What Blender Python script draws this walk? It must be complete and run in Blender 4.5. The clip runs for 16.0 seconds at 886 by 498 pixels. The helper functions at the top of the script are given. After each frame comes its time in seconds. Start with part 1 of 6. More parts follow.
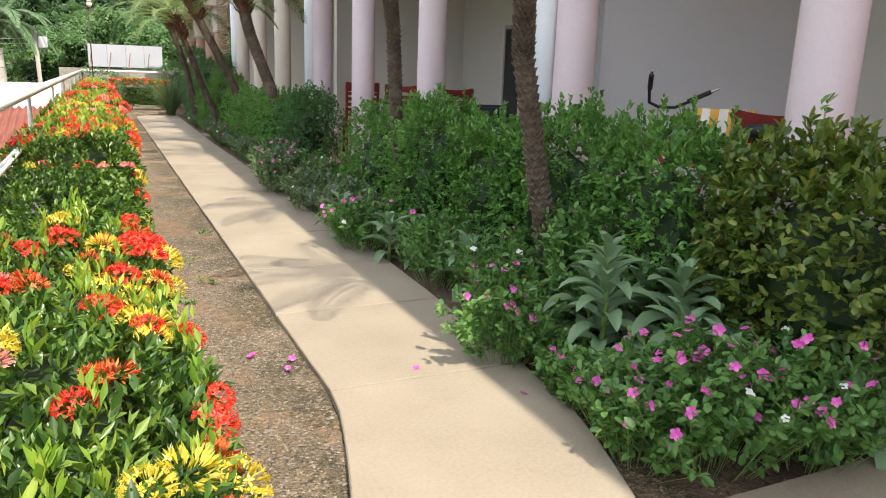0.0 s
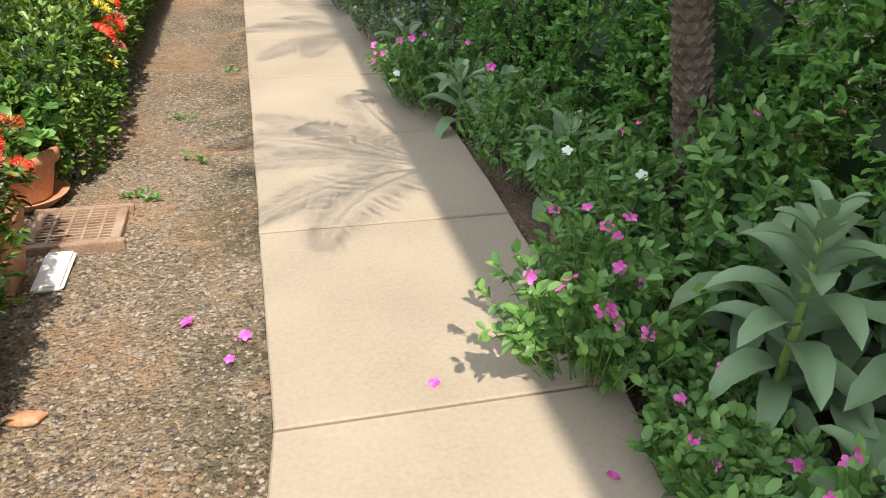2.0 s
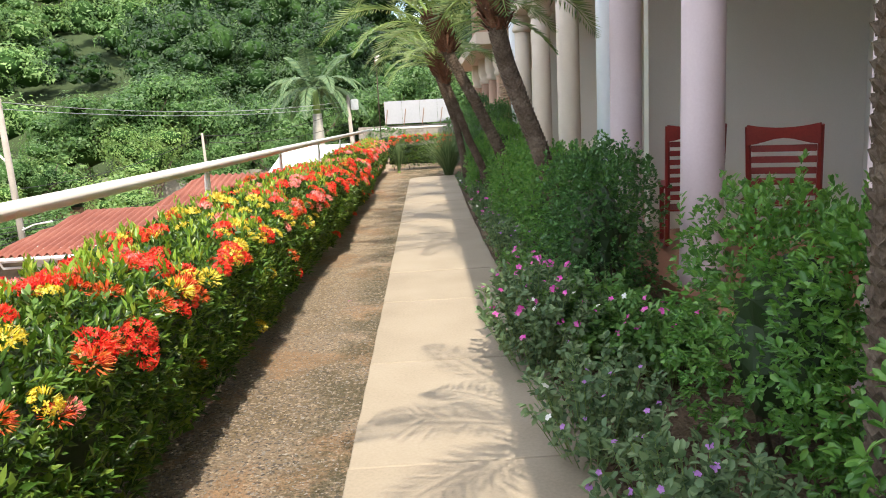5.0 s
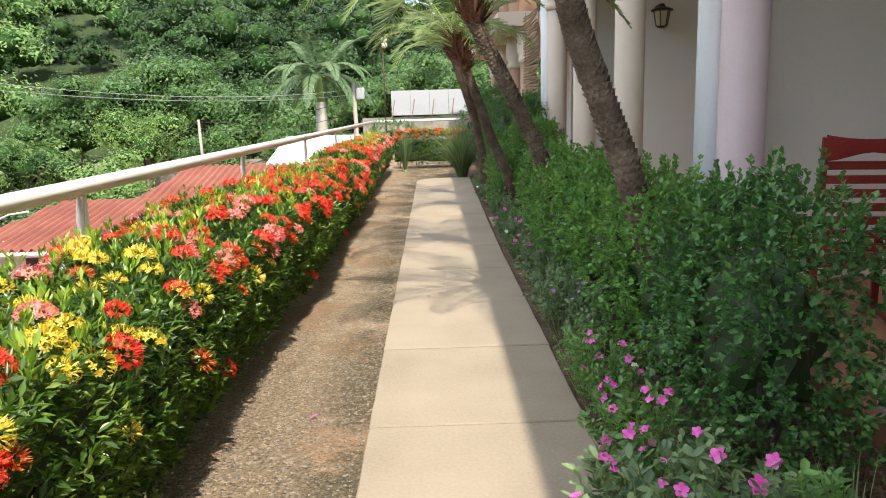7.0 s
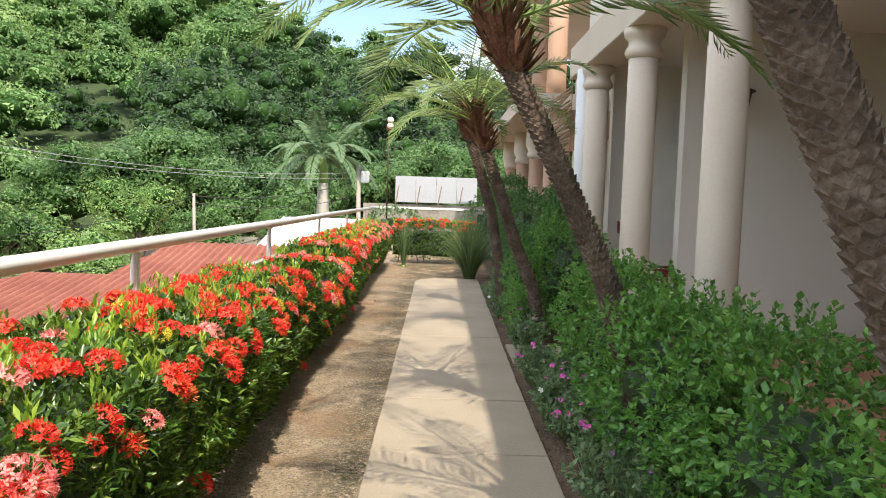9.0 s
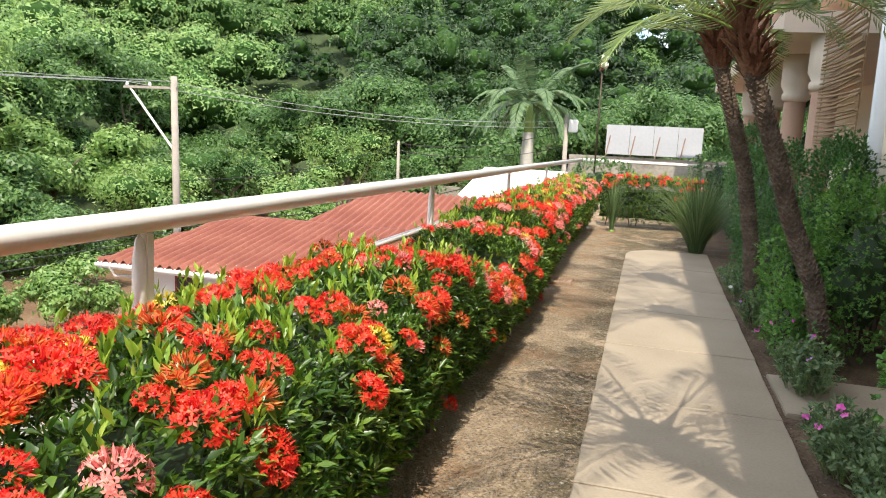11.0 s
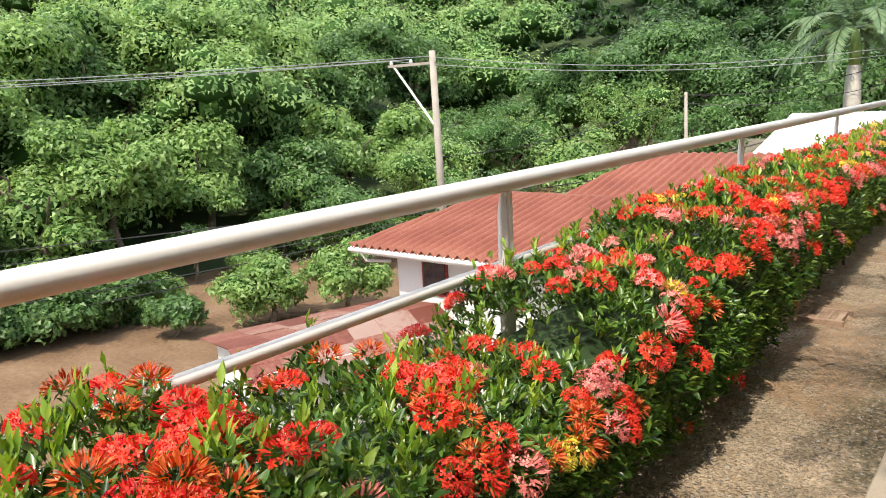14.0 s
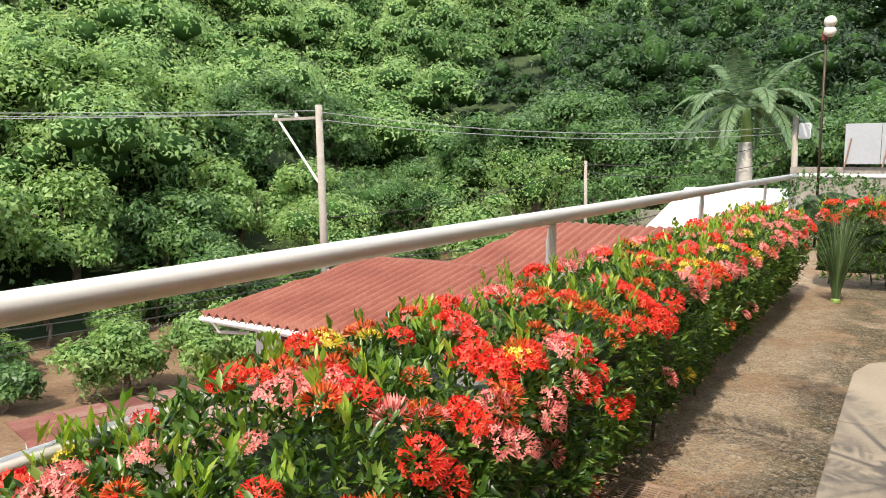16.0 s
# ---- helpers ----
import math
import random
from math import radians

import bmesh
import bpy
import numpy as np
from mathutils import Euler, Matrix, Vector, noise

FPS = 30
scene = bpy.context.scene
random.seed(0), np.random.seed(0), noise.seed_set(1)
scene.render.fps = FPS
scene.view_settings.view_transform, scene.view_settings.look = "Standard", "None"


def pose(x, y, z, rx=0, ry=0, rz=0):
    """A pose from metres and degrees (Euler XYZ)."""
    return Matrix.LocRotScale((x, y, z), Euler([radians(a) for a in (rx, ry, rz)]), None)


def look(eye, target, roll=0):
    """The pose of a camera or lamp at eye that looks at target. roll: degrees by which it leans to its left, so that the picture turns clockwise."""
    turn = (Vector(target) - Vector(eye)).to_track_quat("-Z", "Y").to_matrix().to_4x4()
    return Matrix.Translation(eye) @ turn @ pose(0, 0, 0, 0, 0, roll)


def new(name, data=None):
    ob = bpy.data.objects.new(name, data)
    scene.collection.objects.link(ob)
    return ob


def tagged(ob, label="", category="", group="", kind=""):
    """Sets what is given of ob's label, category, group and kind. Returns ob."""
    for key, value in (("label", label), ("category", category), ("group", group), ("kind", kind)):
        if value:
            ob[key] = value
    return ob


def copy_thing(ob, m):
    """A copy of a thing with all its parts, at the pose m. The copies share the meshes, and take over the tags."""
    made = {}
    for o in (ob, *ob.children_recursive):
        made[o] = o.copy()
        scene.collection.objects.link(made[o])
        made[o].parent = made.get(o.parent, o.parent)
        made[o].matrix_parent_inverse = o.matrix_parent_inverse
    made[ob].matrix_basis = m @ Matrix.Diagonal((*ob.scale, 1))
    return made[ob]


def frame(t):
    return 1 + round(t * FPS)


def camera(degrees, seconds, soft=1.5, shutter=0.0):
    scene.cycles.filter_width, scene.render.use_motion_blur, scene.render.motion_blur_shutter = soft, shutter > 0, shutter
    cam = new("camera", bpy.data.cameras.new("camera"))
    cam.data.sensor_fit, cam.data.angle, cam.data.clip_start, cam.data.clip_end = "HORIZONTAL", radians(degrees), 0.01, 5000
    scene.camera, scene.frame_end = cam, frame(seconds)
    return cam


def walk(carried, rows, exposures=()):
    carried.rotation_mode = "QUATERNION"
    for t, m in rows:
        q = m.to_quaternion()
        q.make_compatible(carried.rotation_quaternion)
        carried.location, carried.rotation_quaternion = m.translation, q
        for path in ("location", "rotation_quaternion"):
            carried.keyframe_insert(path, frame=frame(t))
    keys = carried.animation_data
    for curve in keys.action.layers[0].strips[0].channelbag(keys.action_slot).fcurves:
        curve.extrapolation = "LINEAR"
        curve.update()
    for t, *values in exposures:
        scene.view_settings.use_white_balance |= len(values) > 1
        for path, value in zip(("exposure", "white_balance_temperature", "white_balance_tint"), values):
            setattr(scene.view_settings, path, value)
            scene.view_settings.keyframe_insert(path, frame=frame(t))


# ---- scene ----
cam = camera(62.7, 16.0, soft=1.0)
PATH = [
    (0, (-0.889, -1.31, 1.474), (-0.063, 0.452, 1.01), 2.0),
    (0.5, (-0.647, -0.962, 1.504), (0.167, 0.792, 0.993), 1.6),
    (1, (-0.381, -0.614, 1.506), (0.317, 1.151, 0.876), 0.6),
    (1.5, (-0.188, -0.175, 1.443), (0.4, 1.579, 0.683), 0.7),
    (2, (0.047, 0.238, 1.422), (0.507, 1.928, 0.456), 2.2),
    (2.5, (0.155, 0.663, 1.379), (0.331, 2.252, 0.176), 3.7),
    (3, (0.352, 1.135, 1.412), (0.532, 2.804, 0.324), 3.9),
    (3.5, (0.401, 1.626, 1.415), (0.607, 3.507, 0.768), 0.9),
    (4, (0.384, 2.219, 1.473), (0.467, 4.188, 1.13), -2.1),
    (4.5, (0.465, 2.773, 1.507), (0.553, 4.74, 1.158), -4.2),
    (4.7, (0.454, 3.026, 1.515), (0.508, 4.994, 1.166), -3.7),
    (6.8, (0.357, 5.748, 1.512), (0.37, 7.699, 1.074), -1.9),
    (7, (0.368, 6.005, 1.548), (0.389, 7.969, 1.17), -1.7),
    (7.5, (0.391, 6.665, 1.55), (0.386, 8.661, 1.433), -0.5),
    (8, (0.469, 7.263, 1.526), (0.514, 9.262, 1.473), 1.3),
    (8.2, (0.453, 7.56, 1.564), (0.493, 9.558, 1.493), 1.5),
    (10.3, (0.261, 10.156, 1.542), (0.097, 12.137, 1.323), 2.7),
    (10.5, (0.244, 10.384, 1.557), (-0.043, 12.349, 1.315), 3.0),
    (11, (0.216, 10.953, 1.537), (-0.307, 12.861, 1.24), 2.9),
    (11.5, (0.271, 11.516, 1.533), (-0.445, 13.352, 1.195), 2.3),
    (12, (0.289, 12.05, 1.544), (-0.667, 13.753, 1.113), 1.5),
    (12.5, (0.275, 12.531, 1.559), (-0.922, 14.035, 1.007), 0.7),
    (13, (0.347, 13.004, 1.583), (-0.987, 14.393, 1.042), -1.0),
    (13.5, (0.373, 13.459, 1.557), (-0.845, 14.97, 1.076), -1.2),
    (14, (0.412, 13.93, 1.588), (-0.836, 15.44, 1.187), -3.0),
    (14.5, (0.427, 14.453, 1.587), (-0.893, 15.916, 1.25), -5.5),
    (15, (0.397, 15.01, 1.617), (-0.837, 16.562, 1.352), -2.7),
    (15.3, (0.401, 15.36, 1.591), (-0.774, 16.963, 1.365), -1.1),
    (15.5, (0.369, 15.614, 1.598), (-0.779, 17.238, 1.39), -0.6),
    (16, (0.306, 16.18, 1.55), (-0.775, 17.844, 1.301), -0.3),
]
walk(cam, [(t, look(eye, target, roll)) for t, eye, target, roll in PATH], [(0, 0.82), (2, 0.85), (3, 0.74), (4, 0.87), (11, 0.78), (13, 0.73), (16, 0.60)])

# ---- sky, sun ----
SUN = Vector((0.10, -0.66, 1.0)).normalized()
world = bpy.data.worlds.new("sky")
scene.world = world
world.use_nodes = True
wn, wl = world.node_tree.nodes, world.node_tree.links
bg = wn["Background"]
sky = wn.new("ShaderNodeTexSky")
sky.sky_type, sky.sun_disc = "NISHITA", False
sky.sun_elevation, sky.sun_rotation = radians(56.3), radians(171.4)
wtc = wn.new("ShaderNodeTexCoord")
cloud = wn.new("ShaderNodeTexNoise")
cloud.inputs["Scale"].default_value, cloud.inputs["Detail"].default_value = 3.2, 6
wl.new(wtc.outputs["Generated"], cloud.inputs["Vector"])
cramp = wn.new("ShaderNodeValToRGB")
cramp.color_ramp.elements[0].position, cramp.color_ramp.elements[1].position = 0.45, 0.60
wl.new(cloud.outputs[0], cramp.inputs[0])
cmix = wn.new("ShaderNodeMix")
cmix.data_type = "RGBA"
cmix.inputs[7].default_value = (12.0, 12.0, 12.1, 1)
wl.new(cramp.outputs[0], cmix.inputs[0])
wl.new(sky.outputs[0], cmix.inputs[6])
wl.new(cmix.outputs[2], bg.inputs[0])
bg.inputs[1].default_value = 0.158
sun = new("sun", bpy.data.lights.new("sun", "SUN"))
sun.data.energy, sun.data.angle, sun.data.color = 4.0, radians(0.5), (1.0, 0.91, 0.76)
sun.matrix_world = look(SUN * 40, (0, 0, 0))

rng = np.random.default_rng(7)


# ---- materials ----
def mat(name, cols, rough=0.6, scale=3.0, fine=40.0, bump=0.15, metal=0.0, spec=0.4, rand=0.0, stretch=(1, 1, 1), dist=0.02):
    """Principled material: two scales of noise through a ramp of colours, with a fine bump."""
    m = bpy.data.materials.new(name)
    m.use_nodes = True
    n, l = m.node_tree.nodes, m.node_tree.links
    p = n["Principled BSDF"]
    tc = n.new("ShaderNodeTexCoord")
    mp = n.new("ShaderNodeMapping")
    mp.inputs["Scale"].default_value = stretch
    l.new(tc.outputs["Object"], mp.inputs["Vector"])
    a, b = n.new("ShaderNodeTexNoise"), n.new("ShaderNodeTexNoise")
    a.inputs["Scale"].default_value, a.inputs["Detail"].default_value = scale, 5
    b.inputs["Scale"].default_value, b.inputs["Detail"].default_value = fine, 4
    for q in (a, b):
        l.new(mp.outputs[0], q.inputs["Vector"])
    mx = n.new("ShaderNodeMix")
    mx.inputs[0].default_value = 0.42
    l.new(a.outputs[0], mx.inputs[2])
    l.new(b.outputs[0], mx.inputs[3])
    fac = mx.outputs[0]
    if rand:
        oi = n.new("ShaderNodeObjectInfo")
        ma = n.new("ShaderNodeMath")
        ma.operation = "MULTIPLY_ADD"
        ma.inputs[1].default_value = rand
        l.new(oi.outputs["Random"], ma.inputs[0])
        l.new(fac, ma.inputs[2])
        sb = n.new("ShaderNodeMath")
        sb.operation = "SUBTRACT"
        sb.inputs[1].default_value = rand / 2
        l.new(ma.outputs[0], sb.inputs[0])
        fac = sb.outputs[0]
    r = n.new("ShaderNodeValToRGB")
    e = r.color_ramp.elements
    while len(e) < len(cols):
        e.new(0.5)
    for i, c in enumerate(cols):
        e[i].position = 0.3 + 0.4 * i / max(1, len(cols) - 1)
        e[i].color = (*c, 1)
    l.new(fac, r.inputs[0])
    l.new(r.outputs[0], p.inputs["Base Color"])
    p.inputs["Roughness"].default_value, p.inputs["Metallic"].default_value = rough, metal
    p.inputs["Specular IOR Level"].default_value = spec
    if bump:
        bp = n.new("ShaderNodeBump")
        bp.inputs["Strength"].default_value, bp.inputs["Distance"].default_value = bump, dist
        l.new(b.outputs[0], bp.inputs["Height"])
        l.new(bp.outputs[0], p.inputs["Normal"])
    return m


def leafmat(name, cols, rough=0.42, scale=1.2, through_light=0.28, spec=0.45, island=0.55, span=0.56):
    """Leaves: colour by leaf and by place, thin enough to pass some light."""
    m = bpy.data.materials.new(name)
    m.use_nodes = True
    n, l = m.node_tree.nodes, m.node_tree.links
    p, out = n["Principled BSDF"], n["Material Output"]
    g = n.new("ShaderNodeNewGeometry")
    tc = n.new("ShaderNodeTexCoord")
    a = n.new("ShaderNodeTexNoise")
    a.inputs["Scale"].default_value, a.inputs["Detail"].default_value = scale, 3
    l.new(tc.outputs["Object"], a.inputs["Vector"])
    mx = n.new("ShaderNodeMix")
    mx.inputs[0].default_value = island
    l.new(a.outputs[0], mx.inputs[2])
    l.new(g.outputs["Random Per Island"], mx.inputs[3])
    r = n.new("ShaderNodeValToRGB")
    e = r.color_ramp.elements
    while len(e) < len(cols):
        e.new(0.5)
    for i, c in enumerate(cols):
        e[i].position = 0.5 - span / 2 + span * i / max(1, len(cols) - 1)
        e[i].color = (*c, 1)
    l.new(mx.outputs[0], r.inputs[0])
    l.new(r.outputs[0], p.inputs["Base Color"])
    p.inputs["Roughness"].default_value = rough
    p.inputs["Specular IOR Level"].default_value = spec
    if through_light:
        t = n.new("ShaderNodeBsdfTranslucent")
        hs = n.new("ShaderNodeHueSaturation")
        hs.inputs["Value"].default_value, hs.inputs["Saturation"].default_value, hs.inputs["Hue"].default_value = 1.5, 1.1, 0.485
        l.new(r.outputs[0], hs.inputs["Color"])
        l.new(hs.outputs[0], t.inputs[0])
        ms = n.new("ShaderNodeMixShader")
        ms.inputs[0].default_value = through_light
        l.new(p.outputs[0], ms.inputs[1])
        l.new(t.outputs[0], ms.inputs[2])
        l.new(ms.outputs[0], out.inputs[0])
    return m


M = {}
M["concrete"] = mat("concrete_path", [(0.242, 0.198, 0.147), (0.300, 0.251, 0.189), (0.340, 0.290, 0.223)], 0.8, 1.6, 60, 0.06, rand=0.12, dist=0.004)
M["joint"] = mat("joint_dirt", [(0.10, 0.07, 0.05), (0.2, 0.15, 0.1)], 0.95, 4, 60)
M["gravel"] = mat("gravel_bed", [(0.10, 0.08, 0.042), (0.20, 0.148, 0.09), (0.27, 0.205, 0.145), (0.35, 0.195, 0.09)], 0.95, 1.1, 70, 0.9, dist=0.03)


def pebbly(m, scale, tints, share):
    """Adds small stones to a ground material: a colour and a height for each cell."""
    n, l = m.node_tree.nodes, m.node_tree.links
    p = n["Principled BSDF"]
    base = p.inputs["Base Color"].links[0].from_socket
    tc = n.new("ShaderNodeTexCoord")
    vo = n.new("ShaderNodeTexVoronoi")
    vo.inputs["Scale"].default_value = scale
    l.new(tc.outputs["Object"], vo.inputs["Vector"])
    r = n.new("ShaderNodeValToRGB")
    e = r.color_ramp.elements
    while len(e) < len(tints):
        e.new(0.5)
    for i, c in enumerate(tints):
        e[i].position, e[i].color = 0.1 + 0.8 * i / (len(tints) - 1), (*c, 1)
    sep = n.new("ShaderNodeSeparateColor")
    l.new(vo.outputs["Color"], sep.inputs[0])
    l.new(sep.outputs[0], r.inputs[0])
    pick = n.new("ShaderNodeMath")
    pick.operation = "LESS_THAN"
    pick.inputs[1].default_value = share
    l.new(sep.outputs[1], pick.inputs[0])
    mx = n.new("ShaderNodeMix")
    mx.data_type = "RGBA"
    l.new(pick.outputs[0], mx.inputs[0])
    l.new(base, mx.inputs[6])
    l.new(r.outputs[0], mx.inputs[7])
    l.new(mx.outputs[2], p.inputs["Base Color"])
    bp = n.new("ShaderNodeBump")
    bp.invert = True
    bp.inputs["Strength"].default_value, bp.inputs["Distance"].default_value = 0.9, 0.012
    l.new(vo.outputs["Distance"], bp.inputs["Height"])
    old = p.inputs["Normal"].links[0].from_socket
    l.new(old, bp.inputs["Normal"])
    l.new(bp.outputs[0], p.inputs["Normal"])


pebbly(M["gravel"], 75, [(0.095, 0.08, 0.07), (0.20, 0.16, 0.125), (0.30, 0.225, 0.155), (0.42, 0.335, 0.245)], 0.45)


def earthy(m):
    """Bare tan and orange earth in patches, and a mossy strip along the path's edge."""
    n, l = m.node_tree.nodes, m.node_tree.links
    p = n["Principled BSDF"]
    tc = n.new("ShaderNodeTexCoord")
    sx = n.new("ShaderNodeSeparateXYZ")
    l.new(tc.outputs["Object"], sx.inputs[0])

    def noise(scale, lo, hi, detail=5):
        a = n.new("ShaderNodeTexNoise")
        a.inputs["Scale"].default_value, a.inputs["Detail"].default_value = scale, detail
        a.inputs["Roughness"].default_value = 0.65
        l.new(tc.outputs["Object"], a.inputs["Vector"])
        return span(a.outputs[0], lo, hi)

    def span(s, lo, hi, top=1.0):
        r = n.new("ShaderNodeMapRange")
        r.interpolation_type = "SMOOTHSTEP"
        l.new(s, r.inputs[0])
        r.inputs[1].default_value, r.inputs[2].default_value, r.inputs[4].default_value = lo, hi, top
        return r.outputs[0]

    def times(a, b, k=1.0):
        q = n.new("ShaderNodeMath")
        q.operation = "MULTIPLY"
        l.new(a, q.inputs[0])
        l.new(b, q.inputs[1])
        w = n.new("ShaderNodeMath")
        w.operation = "MULTIPLY"
        w.inputs[1].default_value = k
        l.new(q.outputs[0], w.inputs[0])
        return w.outputs[0]

    def lay(mask, c0, c1, scale):
        base = p.inputs["Base Color"].links[0].from_socket
        f = noise(scale, 0.3, 0.7)
        c = n.new("ShaderNodeMix")
        c.data_type = "RGBA"
        c.inputs[6].default_value, c.inputs[7].default_value = (*c0, 1), (*c1, 1)
        l.new(f, c.inputs[0])
        mx = n.new("ShaderNodeMix")
        mx.data_type = "RGBA"
        l.new(mask, mx.inputs[0])
        l.new(base, mx.inputs[6])
        l.new(c.outputs[2], mx.inputs[7])
        l.new(mx.outputs[2], p.inputs["Base Color"])

    grit = noise(55, 0.34, 0.60, 3)
    lay(times(span(sx.outputs[1], 7.0, 13.0), grit, 0.80), (0.33, 0.245, 0.155), (0.54, 0.42, 0.285), 9)
    lay(times(noise(1.15, 0.49, 0.57), grit, 1.0), (0.25, 0.150, 0.082), (0.37, 0.235, 0.135), 14)
    lay(times(times(span(sx.outputs[0], -0.48, -0.06), noise(2.1, 0.36, 0.52)), noise(38, 0.3, 0.55, 3), 0.85), (0.045, 0.042, 0.018), (0.10, 0.085, 0.045), 22)


earthy(M["gravel"])
M["soil"] = mat("bed_soil", [(0.05, 0.03, 0.02), (0.12, 0.08, 0.05), (0.2, 0.14, 0.09)], 0.95, 3, 45, 0.9, dist=0.03)
M["pebble"] = mat("pebbles", [(0.12, 0.11, 0.10), (0.24, 0.215, 0.185), (0.40, 0.34, 0.27)], 0.85, 25, 120, 0.1)
M["dirt"] = mat("dirt_road", [(0.10, 0.058, 0.03), (0.165, 0.10, 0.056), (0.23, 0.155, 0.095)], 0.95, 0.5, 6, 0.6, dist=0.1)
M["hill"] = mat("forest_floor", [(0.022, 0.036, 0.013), (0.055, 0.085, 0.028)], 0.95, 0.3, 4)
M["white_metal"] = mat("white_painted_steel", [(0.76, 0.73, 0.69), (0.85, 0.83, 0.80)], 0.38, 2, 70, 0.05, dist=0.004)
M["wall"] = mat("cream_render", [(0.73, 0.69, 0.61), (0.80, 0.76, 0.69)], 0.85, 0.8, 60, 0.08, dist=0.004)
# Cooler than the cream walls: bluish skylight put into the render's colour.
M["wall_skylit"] = mat("skylit_render", [(0.60, 0.60, 0.62), (0.68, 0.68, 0.70)], 0.85, 0.8, 60, 0.08, dist=0.004)
M["column"] = mat("pink_column_paint", [(0.62, 0.49, 0.50), (0.69, 0.57, 0.58)], 0.6, 1.2, 50, 0.06, dist=0.004)
M["cream"] = mat("cream_column_paint", [(0.62, 0.52, 0.42), (0.70, 0.61, 0.50)], 0.65, 1.2, 50, 0.06, dist=0.004)
M["tan"] = mat("tan_column_paint", [(0.36, 0.22, 0.15), (0.46, 0.30, 0.21)], 0.7, 1.2, 50, 0.06, dist=0.004)
M["pipe"] = mat("white_pilaster_paint", [(0.74, 0.76, 0.78), (0.82, 0.83, 0.84)], 0.5, 2, 60, 0.05, dist=0.003)
M["terracotta_floor"] = mat("terracotta_floor", [(0.28, 0.12, 0.07), (0.38, 0.18, 0.11)], 0.6, 2, 40, 0.15, rand=0.2, dist=0.004)
M["terracotta"] = mat("terracotta_pot", [(0.36, 0.15, 0.08), (0.48, 0.23, 0.13), (0.55, 0.36, 0.25)], 0.8, 6, 60, 0.2, dist=0.005)
M["red_roof"] = mat("red_corrugated_sheet", [(0.155, 0.044, 0.028), (0.215, 0.066, 0.041), (0.275, 0.105, 0.070)], 0.7, 0.7, 14, 0.15, dist=0.02)
M["rust_roof"] = mat("rusty_sheet", [(0.12, 0.034, 0.022), (0.18, 0.058, 0.040), (0.22, 0.105, 0.080), (0.27, 0.18, 0.15)], 0.7, 0.9, 9, 0.2, rand=0.5, dist=0.02)
M["white_roof"] = mat("white_metal_roof", [(0.60, 0.61, 0.62), (0.74, 0.75, 0.76)], 0.5, 0.6, 12, 0.1, dist=0.02)
M["sheet_panel"] = mat("grey_white_sheet", [(0.36, 0.38, 0.41), (0.44, 0.46, 0.49)], 0.6, 0.8, 12, 0.1, dist=0.01)
M["white_wall"] = mat("whitewash", [(0.62, 0.62, 0.60), (0.74, 0.74, 0.72)], 0.85, 0.6, 20, 0.15, dist=0.01)
M["block_wall"] = mat("weathered_block_wall", [(0.12, 0.11, 0.09), (0.28, 0.26, 0.22), (0.38, 0.36, 0.32)], 0.9, 0.8, 9, 0.4)
M["pole"] = mat("concrete_pole", [(0.25, 0.22, 0.19), (0.38, 0.34, 0.29)], 0.85, 3, 30, 0.2)
M["cable"] = mat("black_cable", [(0.02, 0.02, 0.02), (0.035, 0.035, 0.035)], 0.6, 3, 30, 0)
M["cable_light"] = mat("aluminium_wire", [(0.30, 0.31, 0.30), (0.40, 0.41, 0.40)], 0.5, 3, 30, 0, metal=0.5)
M["iron"] = mat("rusty_iron_grate", [(0.16, 0.10, 0.07), (0.30, 0.20, 0.14), (0.40, 0.30, 0.22)], 0.8, 9, 80, 0.2, metal=0.2, dist=0.004)
M["pit_shade"] = mat("drain_pit_shade", [(0.01, 0.01, 0.008), (0.03, 0.025, 0.02)], 0.95)
M["red_wood"] = mat("red_varnished_wood", [(0.16, 0.015, 0.012), (0.26, 0.03, 0.022)], 0.4, 5, 60, 0.1, stretch=(1, 6, 1), dist=0.004)
M["black"] = mat("black_rubber", [(0.012, 0.012, 0.013), (0.03, 0.03, 0.03)], 0.55, 10, 80, 0.1, dist=0.003)
M["chrome"] = mat("bright_steel", [(0.5, 0.5, 0.5), (0.6, 0.6, 0.6)], 0.25, 10, 80, 0, metal=1.0)
M["bike_red"] = mat("red_bicycle_paint", [(0.30, 0.02, 0.02), (0.40, 0.04, 0.03)], 0.3, 4, 40, 0)
M["orange_cloth"] = mat("orange_cloth", [(0.60, 0.30, 0.04), (0.70, 0.38, 0.08)], 0.9, 8, 150, 0.2, dist=0.003)
M["white_cloth"] = mat("white_cloth", [(0.66, 0.62, 0.54), (0.74, 0.70, 0.62)], 0.9, 8, 150, 0.2, dist=0.003)
M["dark_glass"] = mat("dark_window_glass", [(0.012, 0.016, 0.018), (0.03, 0.035, 0.04)], 0.06, 2, 10, 0, spec=0.7)
M["bronze"] = mat("dark_bronze", [(0.04, 0.03, 0.02), (0.08, 0.06, 0.04)], 0.5, 9, 60, 0.1, metal=0.6, dist=0.003)
M["lamp_glass"] = mat("amber_lamp_glass", [(0.40, 0.34, 0.22), (0.52, 0.46, 0.32)], 0.25, 6, 50, 0)
M["bark_palm"] = mat("palm_bark", [(0.050, 0.034, 0.024), (0.115, 0.083, 0.060), (0.22, 0.17, 0.13)], 0.95, 7, 50, 0.7, dist=0.015)
M["boot"] = mat("palm_leaf_bases", [(0.075, 0.032, 0.02), (0.16, 0.07, 0.042), (0.26, 0.16, 0.10)], 0.9, 9, 60, 0.5, dist=0.01)
